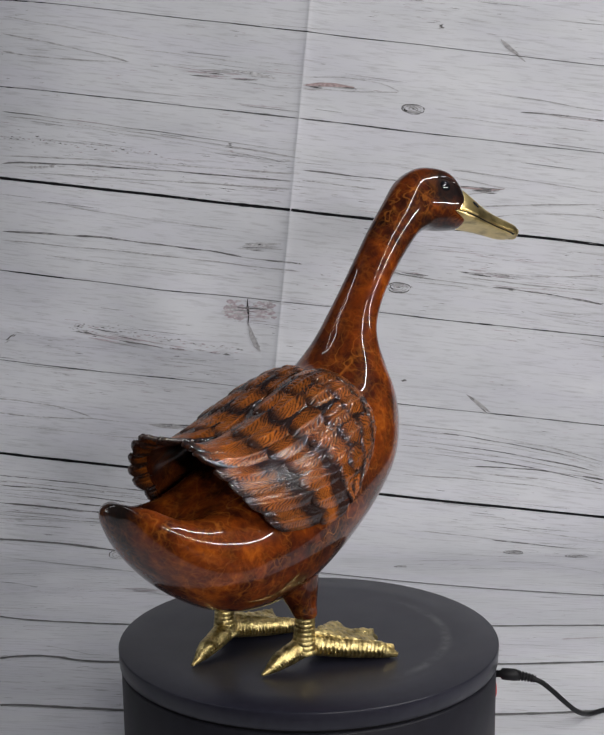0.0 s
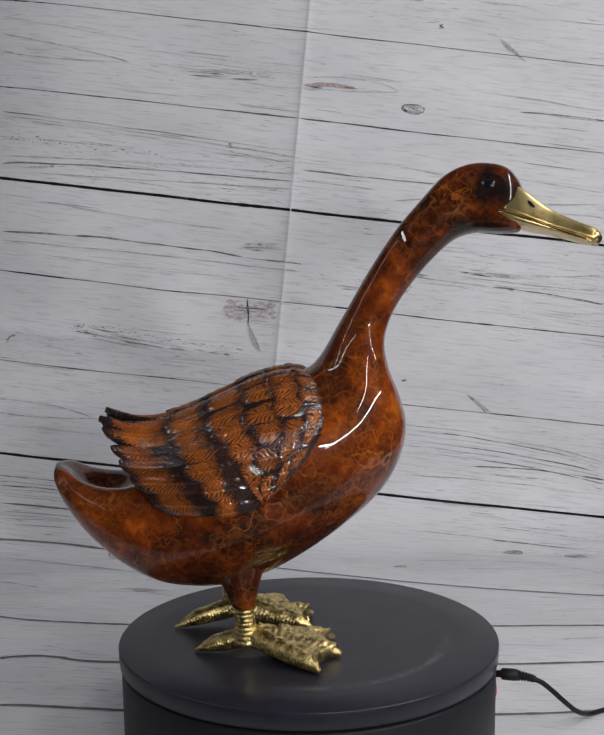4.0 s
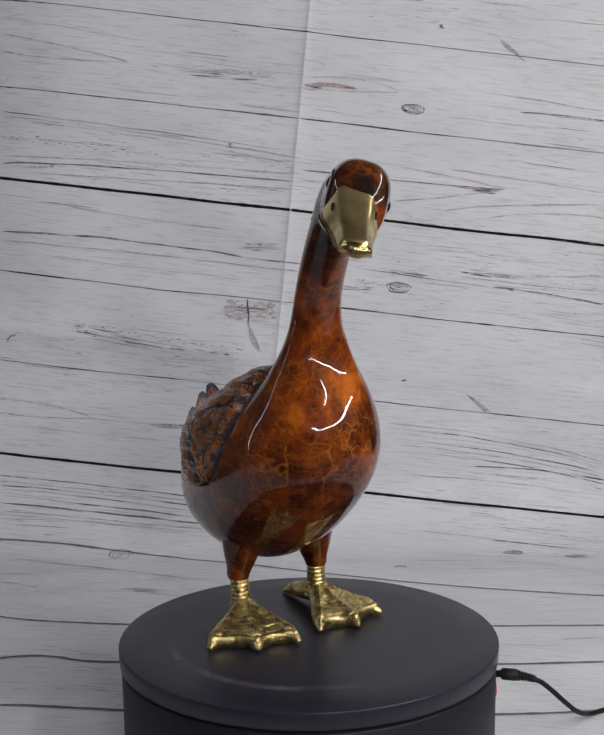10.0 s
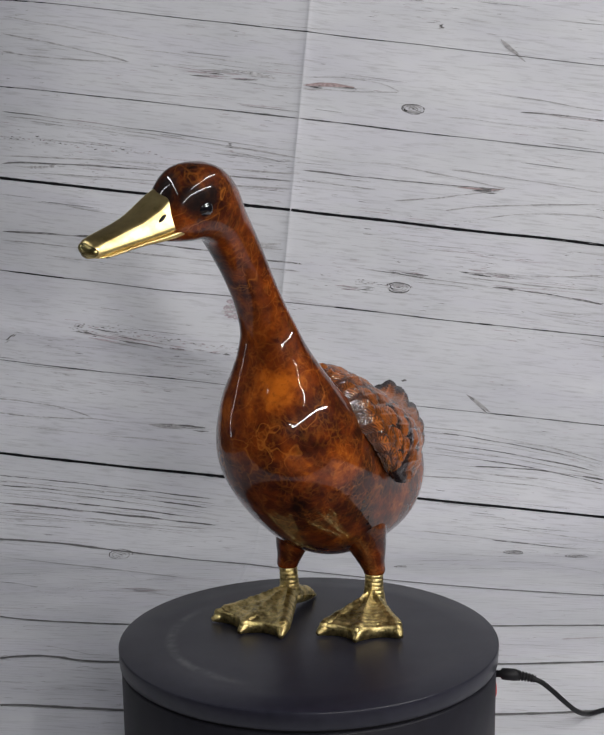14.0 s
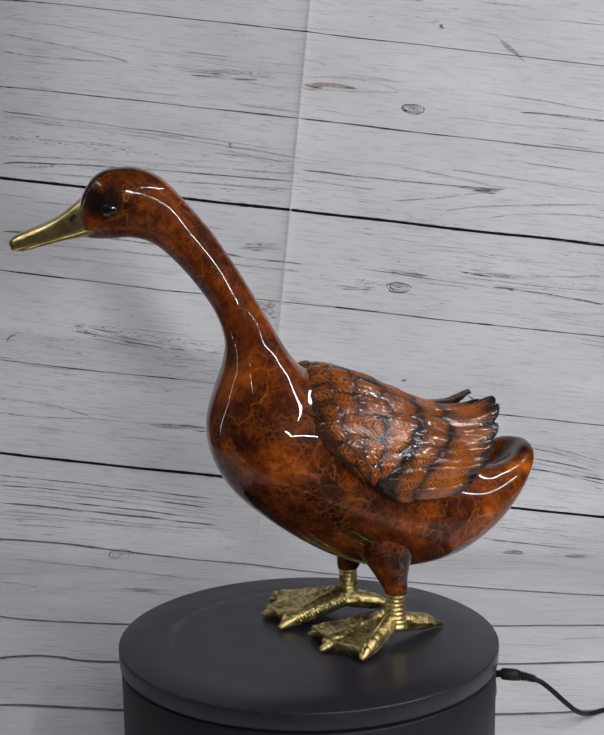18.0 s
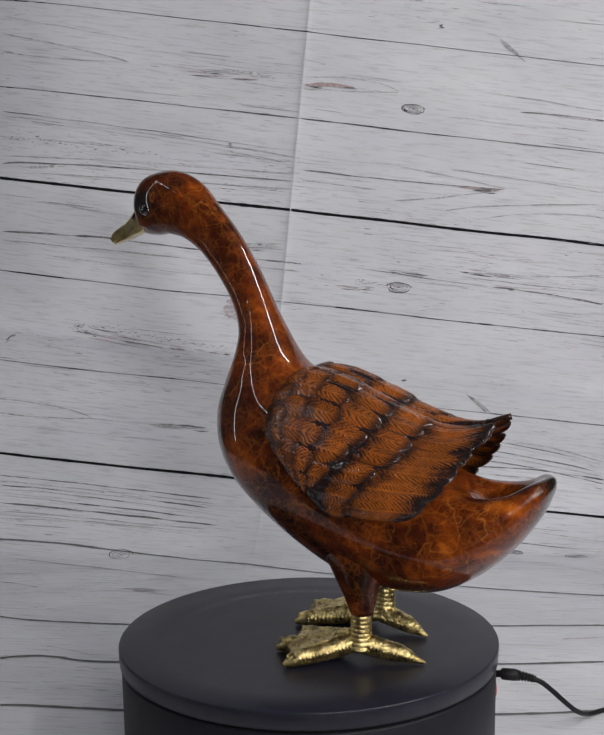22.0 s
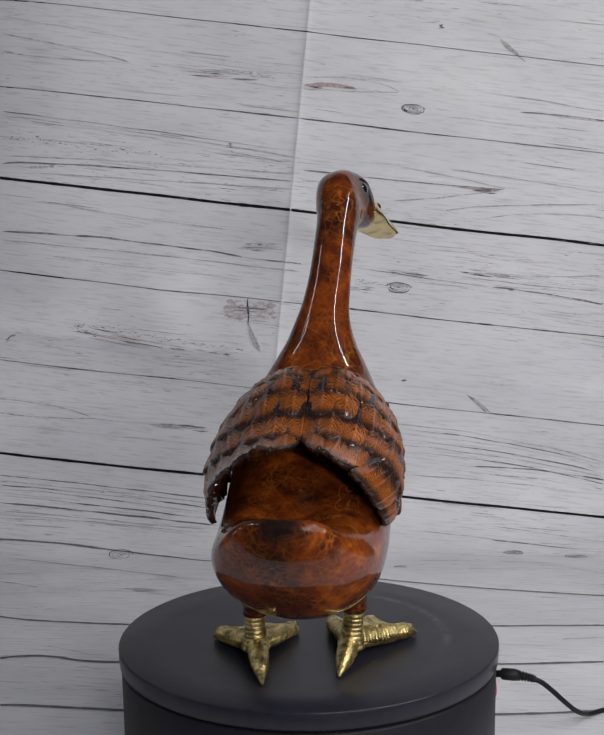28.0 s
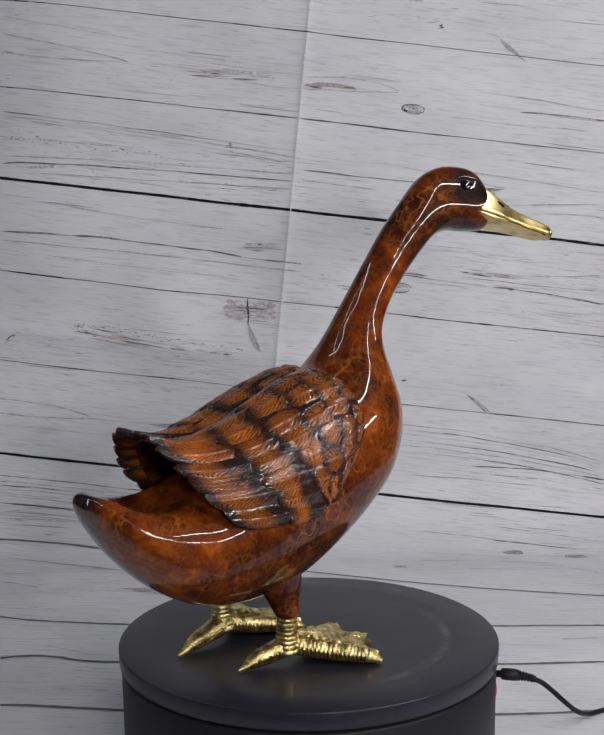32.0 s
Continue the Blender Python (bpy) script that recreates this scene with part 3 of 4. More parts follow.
            stroke([(cu + a_ * c - b_ * s, cv + a_ * s + b_ * c) for a_, b_ in ends], rng.uniform(0.0004, 0.0011), ink)
        if power > 0.6:
            stroke([(cu - long * c, cv - long * s), (cu, cv), (cu + long * c, cv + long * s)] if long > high else
                   [(cu + high * s, cv - high * c), (cu + 0.0006, cv), (cu - high * s, cv + high * c)], 0.0011, 2)
    # stained knot, its crack and streaks; a reddish knot with a dotted trail; lens-shaped smears
    for cu, cv in KNOT_LOBES:
        for i in range(64):
            a, r = rng.uniform(0, 2 * math.pi), math.sqrt(rng.random())
            p, q = cu + 0.0150 * r * math.cos(a), cv + 0.0125 * r * math.sin(a)
            stroke([(p - 0.004, q - 0.001), (p, q + rng.uniform(-1, 1) * 0.001), (p + 0.004, q + 0.001)], rng.uniform(0.0010, 0.0026), rng.choice((4, 5, 5)))
    for path, half, ink in STREAKS:
        stroke([(a, b) for a, b in path], half, ink)
    for (u0, v0), (u1, v1), count in TRAILS:
        for i in range(count):
            f = (i + rng.uniform(-0.4, 0.4)) / count
            u, v = u0 + (u1 - u0) * f, v0 + (v1 - v0) * f + rng.gauss(0, 0.0018)
            size = rng.uniform(0.0008, 0.0028)
            stroke([(u - size, v), (u, v + 0.0004), (u + size, v)], rng.uniform(0.0004, 0.0010), rng.choice((2, 3, 3, 5)))
    # loose grain, gathered in patches
    made = 0
    while made < 2900:
        u, v = rng.uniform(-0.45, 0.45), rng.uniform(-0.72, 0.66)
        here = noise.noise(Vector((u * 4.5, v * 13, 7.7))) + 0.45 * noise.noise(Vector((u * 12, v * 40, 3.3)))
        if here < rng.uniform(-0.15, 0.42):
            continue
        made += 1
        size = rng.uniform(0.003, 0.014) if rng.random() < 0.85 else rng.uniform(0.02, 0.08)
        stroke(wander(u, v, u + size, v + rng.uniform(-0.02, 0.02) * size, 0.0012, 4.0), rng.uniform(0.00016, 0.00038), rng.choice((2, 3, 3, 4, 5)))
    ob = None
    for name, lo, hi, first, last in (("backdrop", 0, sheet_verts, 0, sheet_faces), ("printed_grain", sheet_verts, len(verts), sheet_faces, len(faces))):
        me = bpy.data.meshes.new(name)
        me.from_pydata(verts[lo:hi], [], [tuple(k - lo for k in f) for f in faces[first:last]])
        if ob is None:
            me.materials.append(make_boards())
        else:
            for ink, colour in INKS:
                me.materials.append(plain(ink, colour, 0.8, grain=0.3, scale=300.0, depth=0.0, gloss=0.06))
            me.polygons.foreach_set("material_index", [k - 1 for k in slots[first:last]])
        me.polygons.foreach_set("use_smooth", [True] * (last - first))
        lay = me.uv_layers.new(name="UVMap")
        loops = np.empty(len(me.loops), dtype=np.int32)
        me.loops.foreach_get("vertex_index", loops)
        lay.data.foreach_set("uv", np.array(uvs[lo:hi], dtype=np.float32)[loops].ravel())
        piece = new(name, me)
        if ob is None:
            ob = tagged(piece, "white vinyl backdrop printed with grey weathered boards, creased", "backdrop", kind="structure")
        else:
            piece.parent = ob
            tagged(piece, "grey printed wood grain and board joints", kind="stuff")
    return ob


def build_room():
    bm = bmesh.new()
    box(bm, (-1.0, -0.62, TABLE - 0.03), (1.0, 0.64, TABLE))
    tagged(finish("table_top", bm, WOOD, smooth=False), "plain wooden table top under the backdrop", "table", kind="structure")
    for name, lo, hi, mat in (("floor", (-2.0, -2.6, -0.1), (2.0, 1.4, 0.0), FLOOR), ("ceiling", (-2.0, -2.6, 2.5), (2.0, 1.4, 2.6), PLASTER),
                              ("wall_north", (-2.0, 1.4, 0.0), (2.0, 1.5, 2.5), PLASTER), ("wall_south", (-2.0, -2.7, 0.0), (2.0, -2.6, 2.5), PLASTER),
                              ("wall_east", (2.0, -2.6, 0.0), (2.1, 1.4, 2.5), PLASTER), ("wall_west", (-2.1, -2.6, 0.0), (-2.0, 1.4, 2.5), PLASTER)):
        bm = bmesh.new()
        box(bm, lo, hi)
        tagged(finish(name, bm, mat, smooth=False), "plain grey " + name.split("_")[0] + " of the room", name.split("_")[0], kind="structure")
    for x in (-0.93, 0.93):
        for y in (-0.55, 0.57):
            bm = bmesh.new()
            box(bm, (x - 0.03, y - 0.03, 0.0), (x + 0.03, y + 0.03, TABLE - 0.03))
            tagged(finish("table_leg", bm, WOOD, smooth=False), "plain wooden table leg", "table leg", kind="structure")


# ---- turntable ----


def build_turntable():
    thing = new("turntable")
    thing.location = (0, 0, TABLE)
    tagged(thing, "round charcoal plastic display turntable standing on the backdrop", "turntable")
    hgt = TOP - TABLE
    bm = bmesh.new()
    lathe(bm, [(0.10, 0.002), (0.1455, 0.0022), (0.1470, 0.004), (0.1478, hgt - 0.018), (0.1470, hgt - 0.0165), (0.120, hgt - 0.0165)], 128)
    base = part("base", bm, CHARCOAL, thing, "charcoal plastic drum base")
    bm = bmesh.new()
    lathe(bm, [(0.10, -0.0165), (0.1452, -0.0165), (0.1452, -0.0135), (0.10, -0.0135)], 128)
    for v in bm.verts:
        v.co.z += hgt
    part("seam_ring", bm, SEAM, thing, "dark gap under the turning plate")
    bm = bmesh.new()
    lathe(bm, [(0.08, -0.0138), (0.1480, -0.0138), (0.1492, -0.0130), (0.1497, -0.0040), (0.1497, -0.0011), (0.1494, -0.0004), (0.1486, 0.0), (0.12, 0.0), (0.06, 0.0)], 128)
    lid = part("turning_plate", bm, LID, thing, "scuffed charcoal plastic turning plate")
    lid.location = (0, 0, hgt)
    bm = bmesh.new()
    lathe(bm, [(0.0005, -0.002), (0.0075, -0.002), (0.0075, 0.0014), (0.0068, 0.0020), (0.0005, 0.0020)], 24)
    switch = part("switch", bm, RED, thing, "red power switch")
    switch.matrix_basis = pose(0.1475 * math.cos(radians(1)), 0.1475 * math.sin(radians(1)), hgt - 0.047, 0, 90, 1)
    return thing, lid


def build_cable():
    thing = new("power_cable")
    thing.location = (0, 0, TABLE)
    tagged(thing, "black power cable with barrel plug, plugged into the turntable", "cable")
    z = TOP - TABLE - 0.0345
    bm = bmesh.new()
    swept(bm, [(0.1470, 0, z), (0.1530, 0, z), (0.1545, 0, z), (0.1640, 0, z - 0.0010), (0.1685, 0, z - 0.0018)], [0.0028, 0.0028, 0.0047, 0.0049, 0.0040], 20)
    part("plug", bm, BLACK, thing, "black barrel plug")
    bm = bmesh.new()
    pts, rad = [], []
    for i in range(21):
        f = i / 20
        pts.append((0.1680 + 0.0125 * f, 0, z - 0.0017 - 0.0020 * f - 0.001 * f * f))
        rad.append((0.0042 if (i // 2) % 2 == 0 else 0.0031) * (1 - 0.22 * f))
    swept(bm, pts, rad, 16)
    part("strain_relief", bm, BLACK, thing, "ribbed strain relief")
    rows = [(0.178, 0.0, z - 0.004), (0.186, 0.0, z - 0.0075), (0.196, 0.003, z - 0.0165), (0.207, 0.008, z - 0.028), (0.219, 0.018, z - 0.040),
            (0.232, 0.034, 0.0060), (0.246, 0.044, 0.0044), (0.262, 0.050, 0.0044), (0.32, 0.060, 0.0046), (0.42, 0.03, 0.0046), (0.55, -0.05, 0.0046)]
    bm = bmesh.new()
    swept(bm, [Vector(p) for p in spline(rows, 8)], 0.0021, 12)
    part("cord", bm, BLACK, thing, "thin black cord")
    return thing


# ---- the duck ----
# Sections of body, neck and head: top x, top z, bottom x, bottom z, half width, beside the midline, turn, lean, hollow in the top
TAIL_SECTIONS = [
    (-0.1945, 0.1395, -0.1940, 0.1335, 0.010, 0.0065, 0, 0, 0.0),
    (-0.1920, 0.1440, -0.1915, 0.1255, 0.021, 0.0065, 0, 0, 0.0),
    (-0.1830, 0.1470, -0.1855, 0.1130, 0.032, 0.0060, 0, 0, 0.007),
    (-0.1680, 0.1440, -0.1695, 0.0915, 0.0435, 0.0052, 0, 0, 0.019),
    (-0.1485, 0.1435, -0.1460, 0.0695, 0.0530, 0.0042, 0, 0, 0.023),
    (-0.1250, 0.1450, -0.1170, 0.0530, 0.0585, 0.0028, 0, 0, 0.013),
]
BODY_SECTIONS = [
    (-0.0980, 0.1560, -0.0880, 0.0478, 0.0605, 0.0014, 0, 0, 0.004),
    (-0.0700, 0.1740, -0.0590, 0.0490, 0.0610, 0.0005, 0, 0, 0.0),
    (-0.0450, 0.1930, -0.0300, 0.0580, 0.0610, 0, 0, 0, 0.0),
    (-0.0220, 0.2050, 0.0000, 0.0740, 0.0605, 0, 0, 0, 0.0),
    (-0.0060, 0.2120, 0.0300, 0.0950, 0.0585, 0, 0, 0, 0.0),
    (0.0040, 0.2165, 0.0560, 0.1185, 0.0545, 0, 0, 0, 0.0),
    (0.0110, 0.2240, 0.0715, 0.1440, 0.0475, 0, 0, 0, 0.0),
    (0.0170, 0.2335, 0.0765, 0.1700, 0.0390, -0.001, 0, 0, 0.0),
]
NECK_SECTIONS = [
    (0.0230, 0.2445, 0.0715, 0.1930, 0.0305, -0.002, 1, 0, 0.0),
    (0.0305, 0.2575, 0.0630, 0.2155, 0.0240, -0.003, 3, 1, 0.0),
    (0.0385, 0.2720, 0.0600, 0.2360, 0.0195, -0.005, 6, 3, 0.0),
    (0.0510, 0.2935, 0.0670, 0.2590, 0.0172, -0.0078, 10, 6, 0.0),
    (0.0680, 0.3190, 0.0820, 0.2815, 0.0165, -0.0100, 14, 9, 0.0),
    (0.0860, 0.3405, 0.0980, 0.2995, 0.0168, -0.0115, 18, 12, 0.0),
]
HEAD_SECTIONS = [
    (0.1040, 0.3585, 0.1130, 0.3120, 0.0190, -0.0115, 22, 12, 0.0),
    (0.1225, 0.3670, 0.1280, 0.3165, 0.0202, -0.0125, 25, 14, 0.0),
    (0.1390, 0.3675, 0.1410, 0.3160, 0.0208, -0.0170, 25, 15, 0.0),
    (0.1500, 0.3635, 0.1510, 0.3160, 0.0200, -0.0225, 25, 15, 0.0),
    (0.1570, 0.3545, 0.1570, 0.3170, 0.0172, -0.0260, 25, 15, 0.0),
    (0.1610, 0.3440, 0.1600, 0.3220, 0.0110, -0.0290, 25, 15, 0.0),
]
SECTIONS = TAIL_SECTIONS + BODY_SECTIONS + NECK_SECTIONS + HEAD_SECTIONS


def section_ring(row, n=72):
    xt, zt, xb, zb, half, off, turn, lean, dip = row
    t, e = radians(turn), radians(lean)
    ahead, left, up = Vector((math.cos(t), -math.sin(t), 0)), Vector((math.sin(t), math.cos(t), 0)), Vector((0, 0, 1))
    ax, az = (xt - xb) / 2, (zt - zb) / 2
    a = ahead * (ax / math.cos(t)) + (up * math.cos(e) + left * math.sin(e)) * az
    w = (left * math.cos(e) - up * math.sin(e)) * half
    mid = Vector(((xt + xb) / 2, off, (zt + zb) / 2))
    ring = []
    for i in range(n):
        th = 2 * math.pi * i / n
        c, s = math.cos(th), math.sin(th)
        if turn >= 18:
            box_ = 1.0 - 0.22 * min(1.0, (turn - 18) / 6.0)
            c, s = math.copysign(abs(c) ** box_, c), math.copysign(abs(s) ** box_, s)
        p = mid + a * c + w * s
        if dip and c > 0:
            p = p - up * dip * math.exp(-(s / 0.55) ** 2) * c
        ring.append(p)
    return ring


def head_frame(x, off):
    """Axes of the head: ahead, left and up, and the place of its middle at x."""
    t, e = radians(25), radians(15)
    ahead = Vector((math.cos(t), -math.sin(t), 0))
    left = Vector((math.sin(t), math.cos(t), 0))
    up = Vector((0, 0, 1))
    return ahead, left * math.cos(e) - up * math.sin(e), up * math.cos(e) + left * math.sin(e)


# Outer form of the folded wings, along x: half width, top, middle height, depth of the lower half
WING_FORM = [(0.030, 0.0535, 0.2055, 0.160, 0.055), (0.012, 0.0600, 0.2140, 0.158, 0.062), (-0.010, 0.0645, 0.2170, 0.154, 0.066),
             (-0.035, 0.0672, 0.2120, 0.150, 0.064), (-0.065, 0.0675, 0.1985, 0.146, 0.060), (-0.090, 0.0645, 0.1865, 0.143, 0.055),
             (-0.115, 0.0590, 0.1790, 0.141, 0.048), (-0.135, 0.0520, 0.1790, 0.141, 0.042), (-0.155, 0.0435, 0.1865, 0.142, 0.036),
             (-0.175, 0.0350, 0.1970, 0.144, 0.030)]
# Over the angle from the back's midline: front edge x, trailing edge x
WING_EDGE = [(0.0, 0.003, -0.106), (8.0, 0.006, -0.125), (18.0, 0.010, -0.150), (32.0, 0.013, -0.157), (50.0, 0.015, -0.150), (70.0, 0.010, -0.141),
             (90.0, -0.004, -0.131), (105.0, -0.022, -0.119), (120.0, -0.042, -0.106)]


# Where two black bands cross the wing: angle from the back's midline, x
BAND_ONE = [(0.0, -0.073), (30.0, -0.078), (55.0, -0.075), (75.0, -0.061), (95.0, -0.041), (110.0, -0.027), (122.0, -0.020)]
BAND_TWO = [(0.0, -0.106), (30.0, -0.1045), (55.0, -0.101), (75.0, -0.092), (95.0, -0.074), (110.0, -0.062), (122.0, -0.057)]


def between(table, x):
    table = sorted(table)
    xs = [r[0] for r in table]
    return [float(np.interp(x, xs, [r[k] for r in table])) for k in range(1, len(table[0]))]


WING_FINE = [tuple(r) for r in spline(WING_FORM, 6)]
EDGE_FINE = [tuple(r) for r in spline(WING_EDGE, 6)]


def wing_exact(side, u, phi, lift=0.0):
    front, back = between(EDGE_FINE, phi)
    x = front + (back - front) * u

    def form(xx, ph):
        half0, top, mid, low = between(WING_FINE, xx)
        r = radians(ph)
        # the left wing stands off further behind than the right one
        half = half0
        half *= 1 + (0.22 if side > 0 else -0.09) * min(1.0, max(0.0, (-0.095 - xx) / 0.055))
        # the seam along the back lies a little lower
        crease = 0.0045 * math.exp(-(ph / 9.0) ** 2)
        up = (top - mid - crease) if ph < 90 else low
        # the lower half stays wide; the left wing is the fuller one
        wide = math.sin(r) if ph < 90 else math.sin(r) ** 0.35
        if side > 0:
            half = max(half, half0 * (1 + 0.09 * min(1.0, max(0.0, (ph - 30.0) / 60.0))))
        return Vector((xx, side * half * wide, mid + up * math.cos(r)))
    p = form(x, phi)
    n = (form(x - 0.002, phi) - p).cross(form(x, phi + 2.0) - p).normalized() * side
    if n.dot(p - Vector((p.x, 0, 0.12))) < 0:
        n = -n
    # the front edge sinks into the body
    return p + n * (lift - 0.007 * max(0.0, 1 - max(0.0, u + 0.02) / 0.16) ** 2)


def band_place(side, ph, which):
    """How far along the wing a band lies at an angle: 0 at the front edge, 1 at the trailing edge."""
    front, back = between(EDGE_FINE, ph)
    x = between(BAND_ONE if which == 1 else BAND_TWO, ph)[0]
    if side < 0 and ph > 70.0:
        x -= 0.012 * min(1.0, (ph - 70.0) / 30.0)
    return min(0.96, max(0.0, (x - front) / (back - front)))


WING_NET = {}


def wing_point(side, u, phi, lift=0.0):
    """The wing's outer surface, smoothed between the knots of a net."""
    if side not in WING_NET:
        net = []
        for i in range(61):
            row = []
            for j in range(61):
                a = wing_exact(side, -0.1 + 0.02 * i, 2.0 * j)
                row.append((a, (wing_exact(side, -0.1 + 0.02 * i, 2.0 * j, 1.0) - a)))
            net.append(row)
        WING_NET[side] = net
    net = WING_NET[side]
    fu, fv = min(59.999, max(0.0, (u + 0.1) / 0.02)), min(59.999, max(0.0, phi / 2.0))
    i, j = int(fu), int(fv)
    fu, fv = fu - i, fv - j
    a, b, c, d = net[i][j], net[i + 1][j], net[i][j + 1], net[i + 1][j + 1]
    p = a[0].lerp(b[0], fu).lerp(c[0].lerp(d[0], fu), fv)
    n = a[1].lerp(b[1], fu).lerp(c[1].lerp(d[1], fu), fv)
    return p + n * lift


def build_wing(side, parent):
    bm = bmesh.new()
    nu, nv = 30, 26
    grid = [[], []]
    for k, lift in ((0, 0.0), (1, -0.0032)):
        for i in range(nu + 1):
            u = 0.02 + 0.85 * i / nu
            grid[k].append([bm.verts.new(wing_point(side, u, 1.0 + 116.0 * j / nv, lift)) for j in range(nv + 1)])
    for k in (0, 1):
        for i in range(nu):
            for j in range(nv):
                bm.faces.new((grid[k][i][j], grid[k][i + 1][j], grid[k][i + 1][j + 1], grid[k][i][j + 1]))
    rim = [(i, 0) for i in range(nu)] + [(nu, j) for j in range(nv)] + [(i, nv) for i in range(nu, 0, -1)] + [(0, j) for j in range(nv, 0, -1)]
    for a, b in zip(rim, rim[1:] + rim[:1]):
        bm.faces.new((grid[0][a[0]][a[1]], grid[0][b[0]][b[1]], grid[1][b[0]][b[1]], grid[1][a[0]][a[1]]))
    wing = part("wing", bm, DARK_LACQUER, parent, "folded wing shell, dark brown and hollow behind")
    rng = random.Random(5 + side)
    # rows from the trailing edge forward: root line, tip line, feathers, tip lift, barb pitch, barb sweep, material

    def line(weight_one, weight_two, shift=0.0):
        return lambda ph: weight_one * band_place(side, ph, 1) + weight_two * band_place(side, ph, 2) + shift

    rows = [(line(0.45, 0.55), lambda ph: 1.0, 7, 0.0010, 0.0042, 0.0270, TRAIL_FEATHER),
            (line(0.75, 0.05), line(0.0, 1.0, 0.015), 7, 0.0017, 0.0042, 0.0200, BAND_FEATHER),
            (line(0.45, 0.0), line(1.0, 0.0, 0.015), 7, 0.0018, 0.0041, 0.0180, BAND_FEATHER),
            (line(0.22, 0.0), line(0.72, 0.0), 7, 0.0016, 0.0038, 0.0150, FEATHER),
            (line(0.04, 0.0), line(0.47, 0.0), 8, 0.0015, 0.0036, 0.0130, FEATHER),
            (line(0.0, 0.0, -0.03), line(0.26, 0.0), 8, 0.0013, 0.0034, 0.0110, FEATHER)]
    for r, (root_at, tip_at, count, lift, pitch, sweep, mat) in enumerate(rows):
        lo, hi = (0.5, 117.5)
        step = (hi - lo) / count
        for c in range(count + (r % 2)):
            mid = lo + step * (c + 0.5 - 0.5 * (r % 2)) + rng.uniform(-1.8, 1.8)
            wide = step * (0.60 if r else 0.64)
            if tip_at(min(mid, 118.0)) - root_at(min(mid, 118.0)) < 0.05:
                continue
            long = rng.uniform(-0.020, 0.020) * (1.0 if r else 0.25)
            phase, amp = rng.uniform(0, 6), rng.uniform(0.00115, 0.00160) * (1.0 if r < 4 else 0.85)
            seed = rng.uniform(0, 90)
            bm = bmesh.new()
            lay, rel = bm.loops.layers.uv.new("UVMap"), bm.loops.layers.uv.new("Relief")
            na, nb = (56, 30) if r == 0 else (44, 24)
            size = (tip_at(mid) + long - root_at(mid)) * 0.16
            top, low, uvs, ridges = [], [], [], []
            for i in range(na + 1):
                s = i / na
                bend = 0.66 if r else 1.0
                narrow = (0.75 + 0.25 * min(1, s * 2.0)) * (math.sqrt(max(0.0, 1 - max(0.0, (s - bend) / (1 - bend)) ** 2.4)) + 0.012 if r else 1.0)
                ta, tb, tu, tr = [], [], [], []
                for j in range(nb + 1):
                    q = 2 * j / nb - 1
                    ph = min(119.0, max(0.4, mid + wide * narrow * q))
                    root = root_at(ph)
                    u = root + (tip_at(ph) + long - root) * s
                    if not r:
                        u -= (0.120 if side < 0 and mid < 62.0 else 0.050) * abs(q) ** 3.0 * max(0.0, (s - 0.5) / 0.5)
                    flat = 0.35 + 0.65 * min(1.0, max(0.0, (ph - 4.0) / 24.0))
                    wave = noise.noise(Vector((s * 5 + seed, q * 2.5, side)))
                    ridge = abs(math.sin(math.pi * ((s * size - sweep * abs(q) ** 1.15) / pitch + 0.95 * wave) + phase)) ** 0.8
                    spine = math.exp(-(q / 0.09) ** 2)
                    ridge = max(ridge, spine)
                    fade = (0.65 + 0.9 * abs(noise.noise(Vector((s * 7 + seed, q * 4, 9.0))))) * min(1.0, s * 5.0) * (1.0 - 0.55 * abs(q) ** 4)
                    tipped = max(0.0, (s - 0.84) / 0.16)
                    h = 0.0005 + 1.35 * flat * lift * (0.12 + 0.88 * s) * (1 - 0.55 * tipped ** 2) - 0.0022 * abs(q) ** 2.4 * (0.4 + 0.6 * s)
                    h += amp * fade * (ridge - 0.55) + 0.0005 * wave + 0.0003 * spine
                    ta.append(bm.verts.new(wing_point(side, u, ph, h)))
                    if not r or i in (0, na) or j in (0, nb):
                        tb.append(bm.verts.new(wing_point(side, u, ph, min(h - 0.0015, -0.0008) if r else h - 0.0030)))
                    else:
                        tb.append(None)
                    tu.append((q, s)), tr.append(ridge)
                top.append(ta), low.append(tb), uvs.append(tu), ridges.append(tr)

            def dress(f, keys):
                for loop, (a, b) in zip(f.loops, keys):
                    loop[lay].uv = uvs[a][b]
                    loop[rel].uv = (ridges[a][b], 0.5)

            for sheet in ((top, low) if not r else (top,)):
                for i in range(na):
                    for j in range(nb):
                        keys = ((i, j), (i + 1, j), (i + 1, j + 1), (i, j + 1))
                        face = bm.faces.new([sheet[a][b] for a, b in keys])
                        face.material_index = 1 if sheet is low else 0
                        dress(face, keys)
            edge = [(i, 0) for i in range(na)] + [(na, j) for j in range(nb)] + [(i, nb) for i in range(na, 0, -1)] + [(0, j) for j in range(nb, 0, -1)]
            for a, b in zip(edge, edge[1:] + edge[:1]):
                face = bm.faces.new((top[a[0]][a[1]], top[b[0]][b[1]], low[b[0]][b[1]], low[a[0]][a[1]]))
                face.material_index = 0 if r else 1
                dress(face, (a, b, b, a))
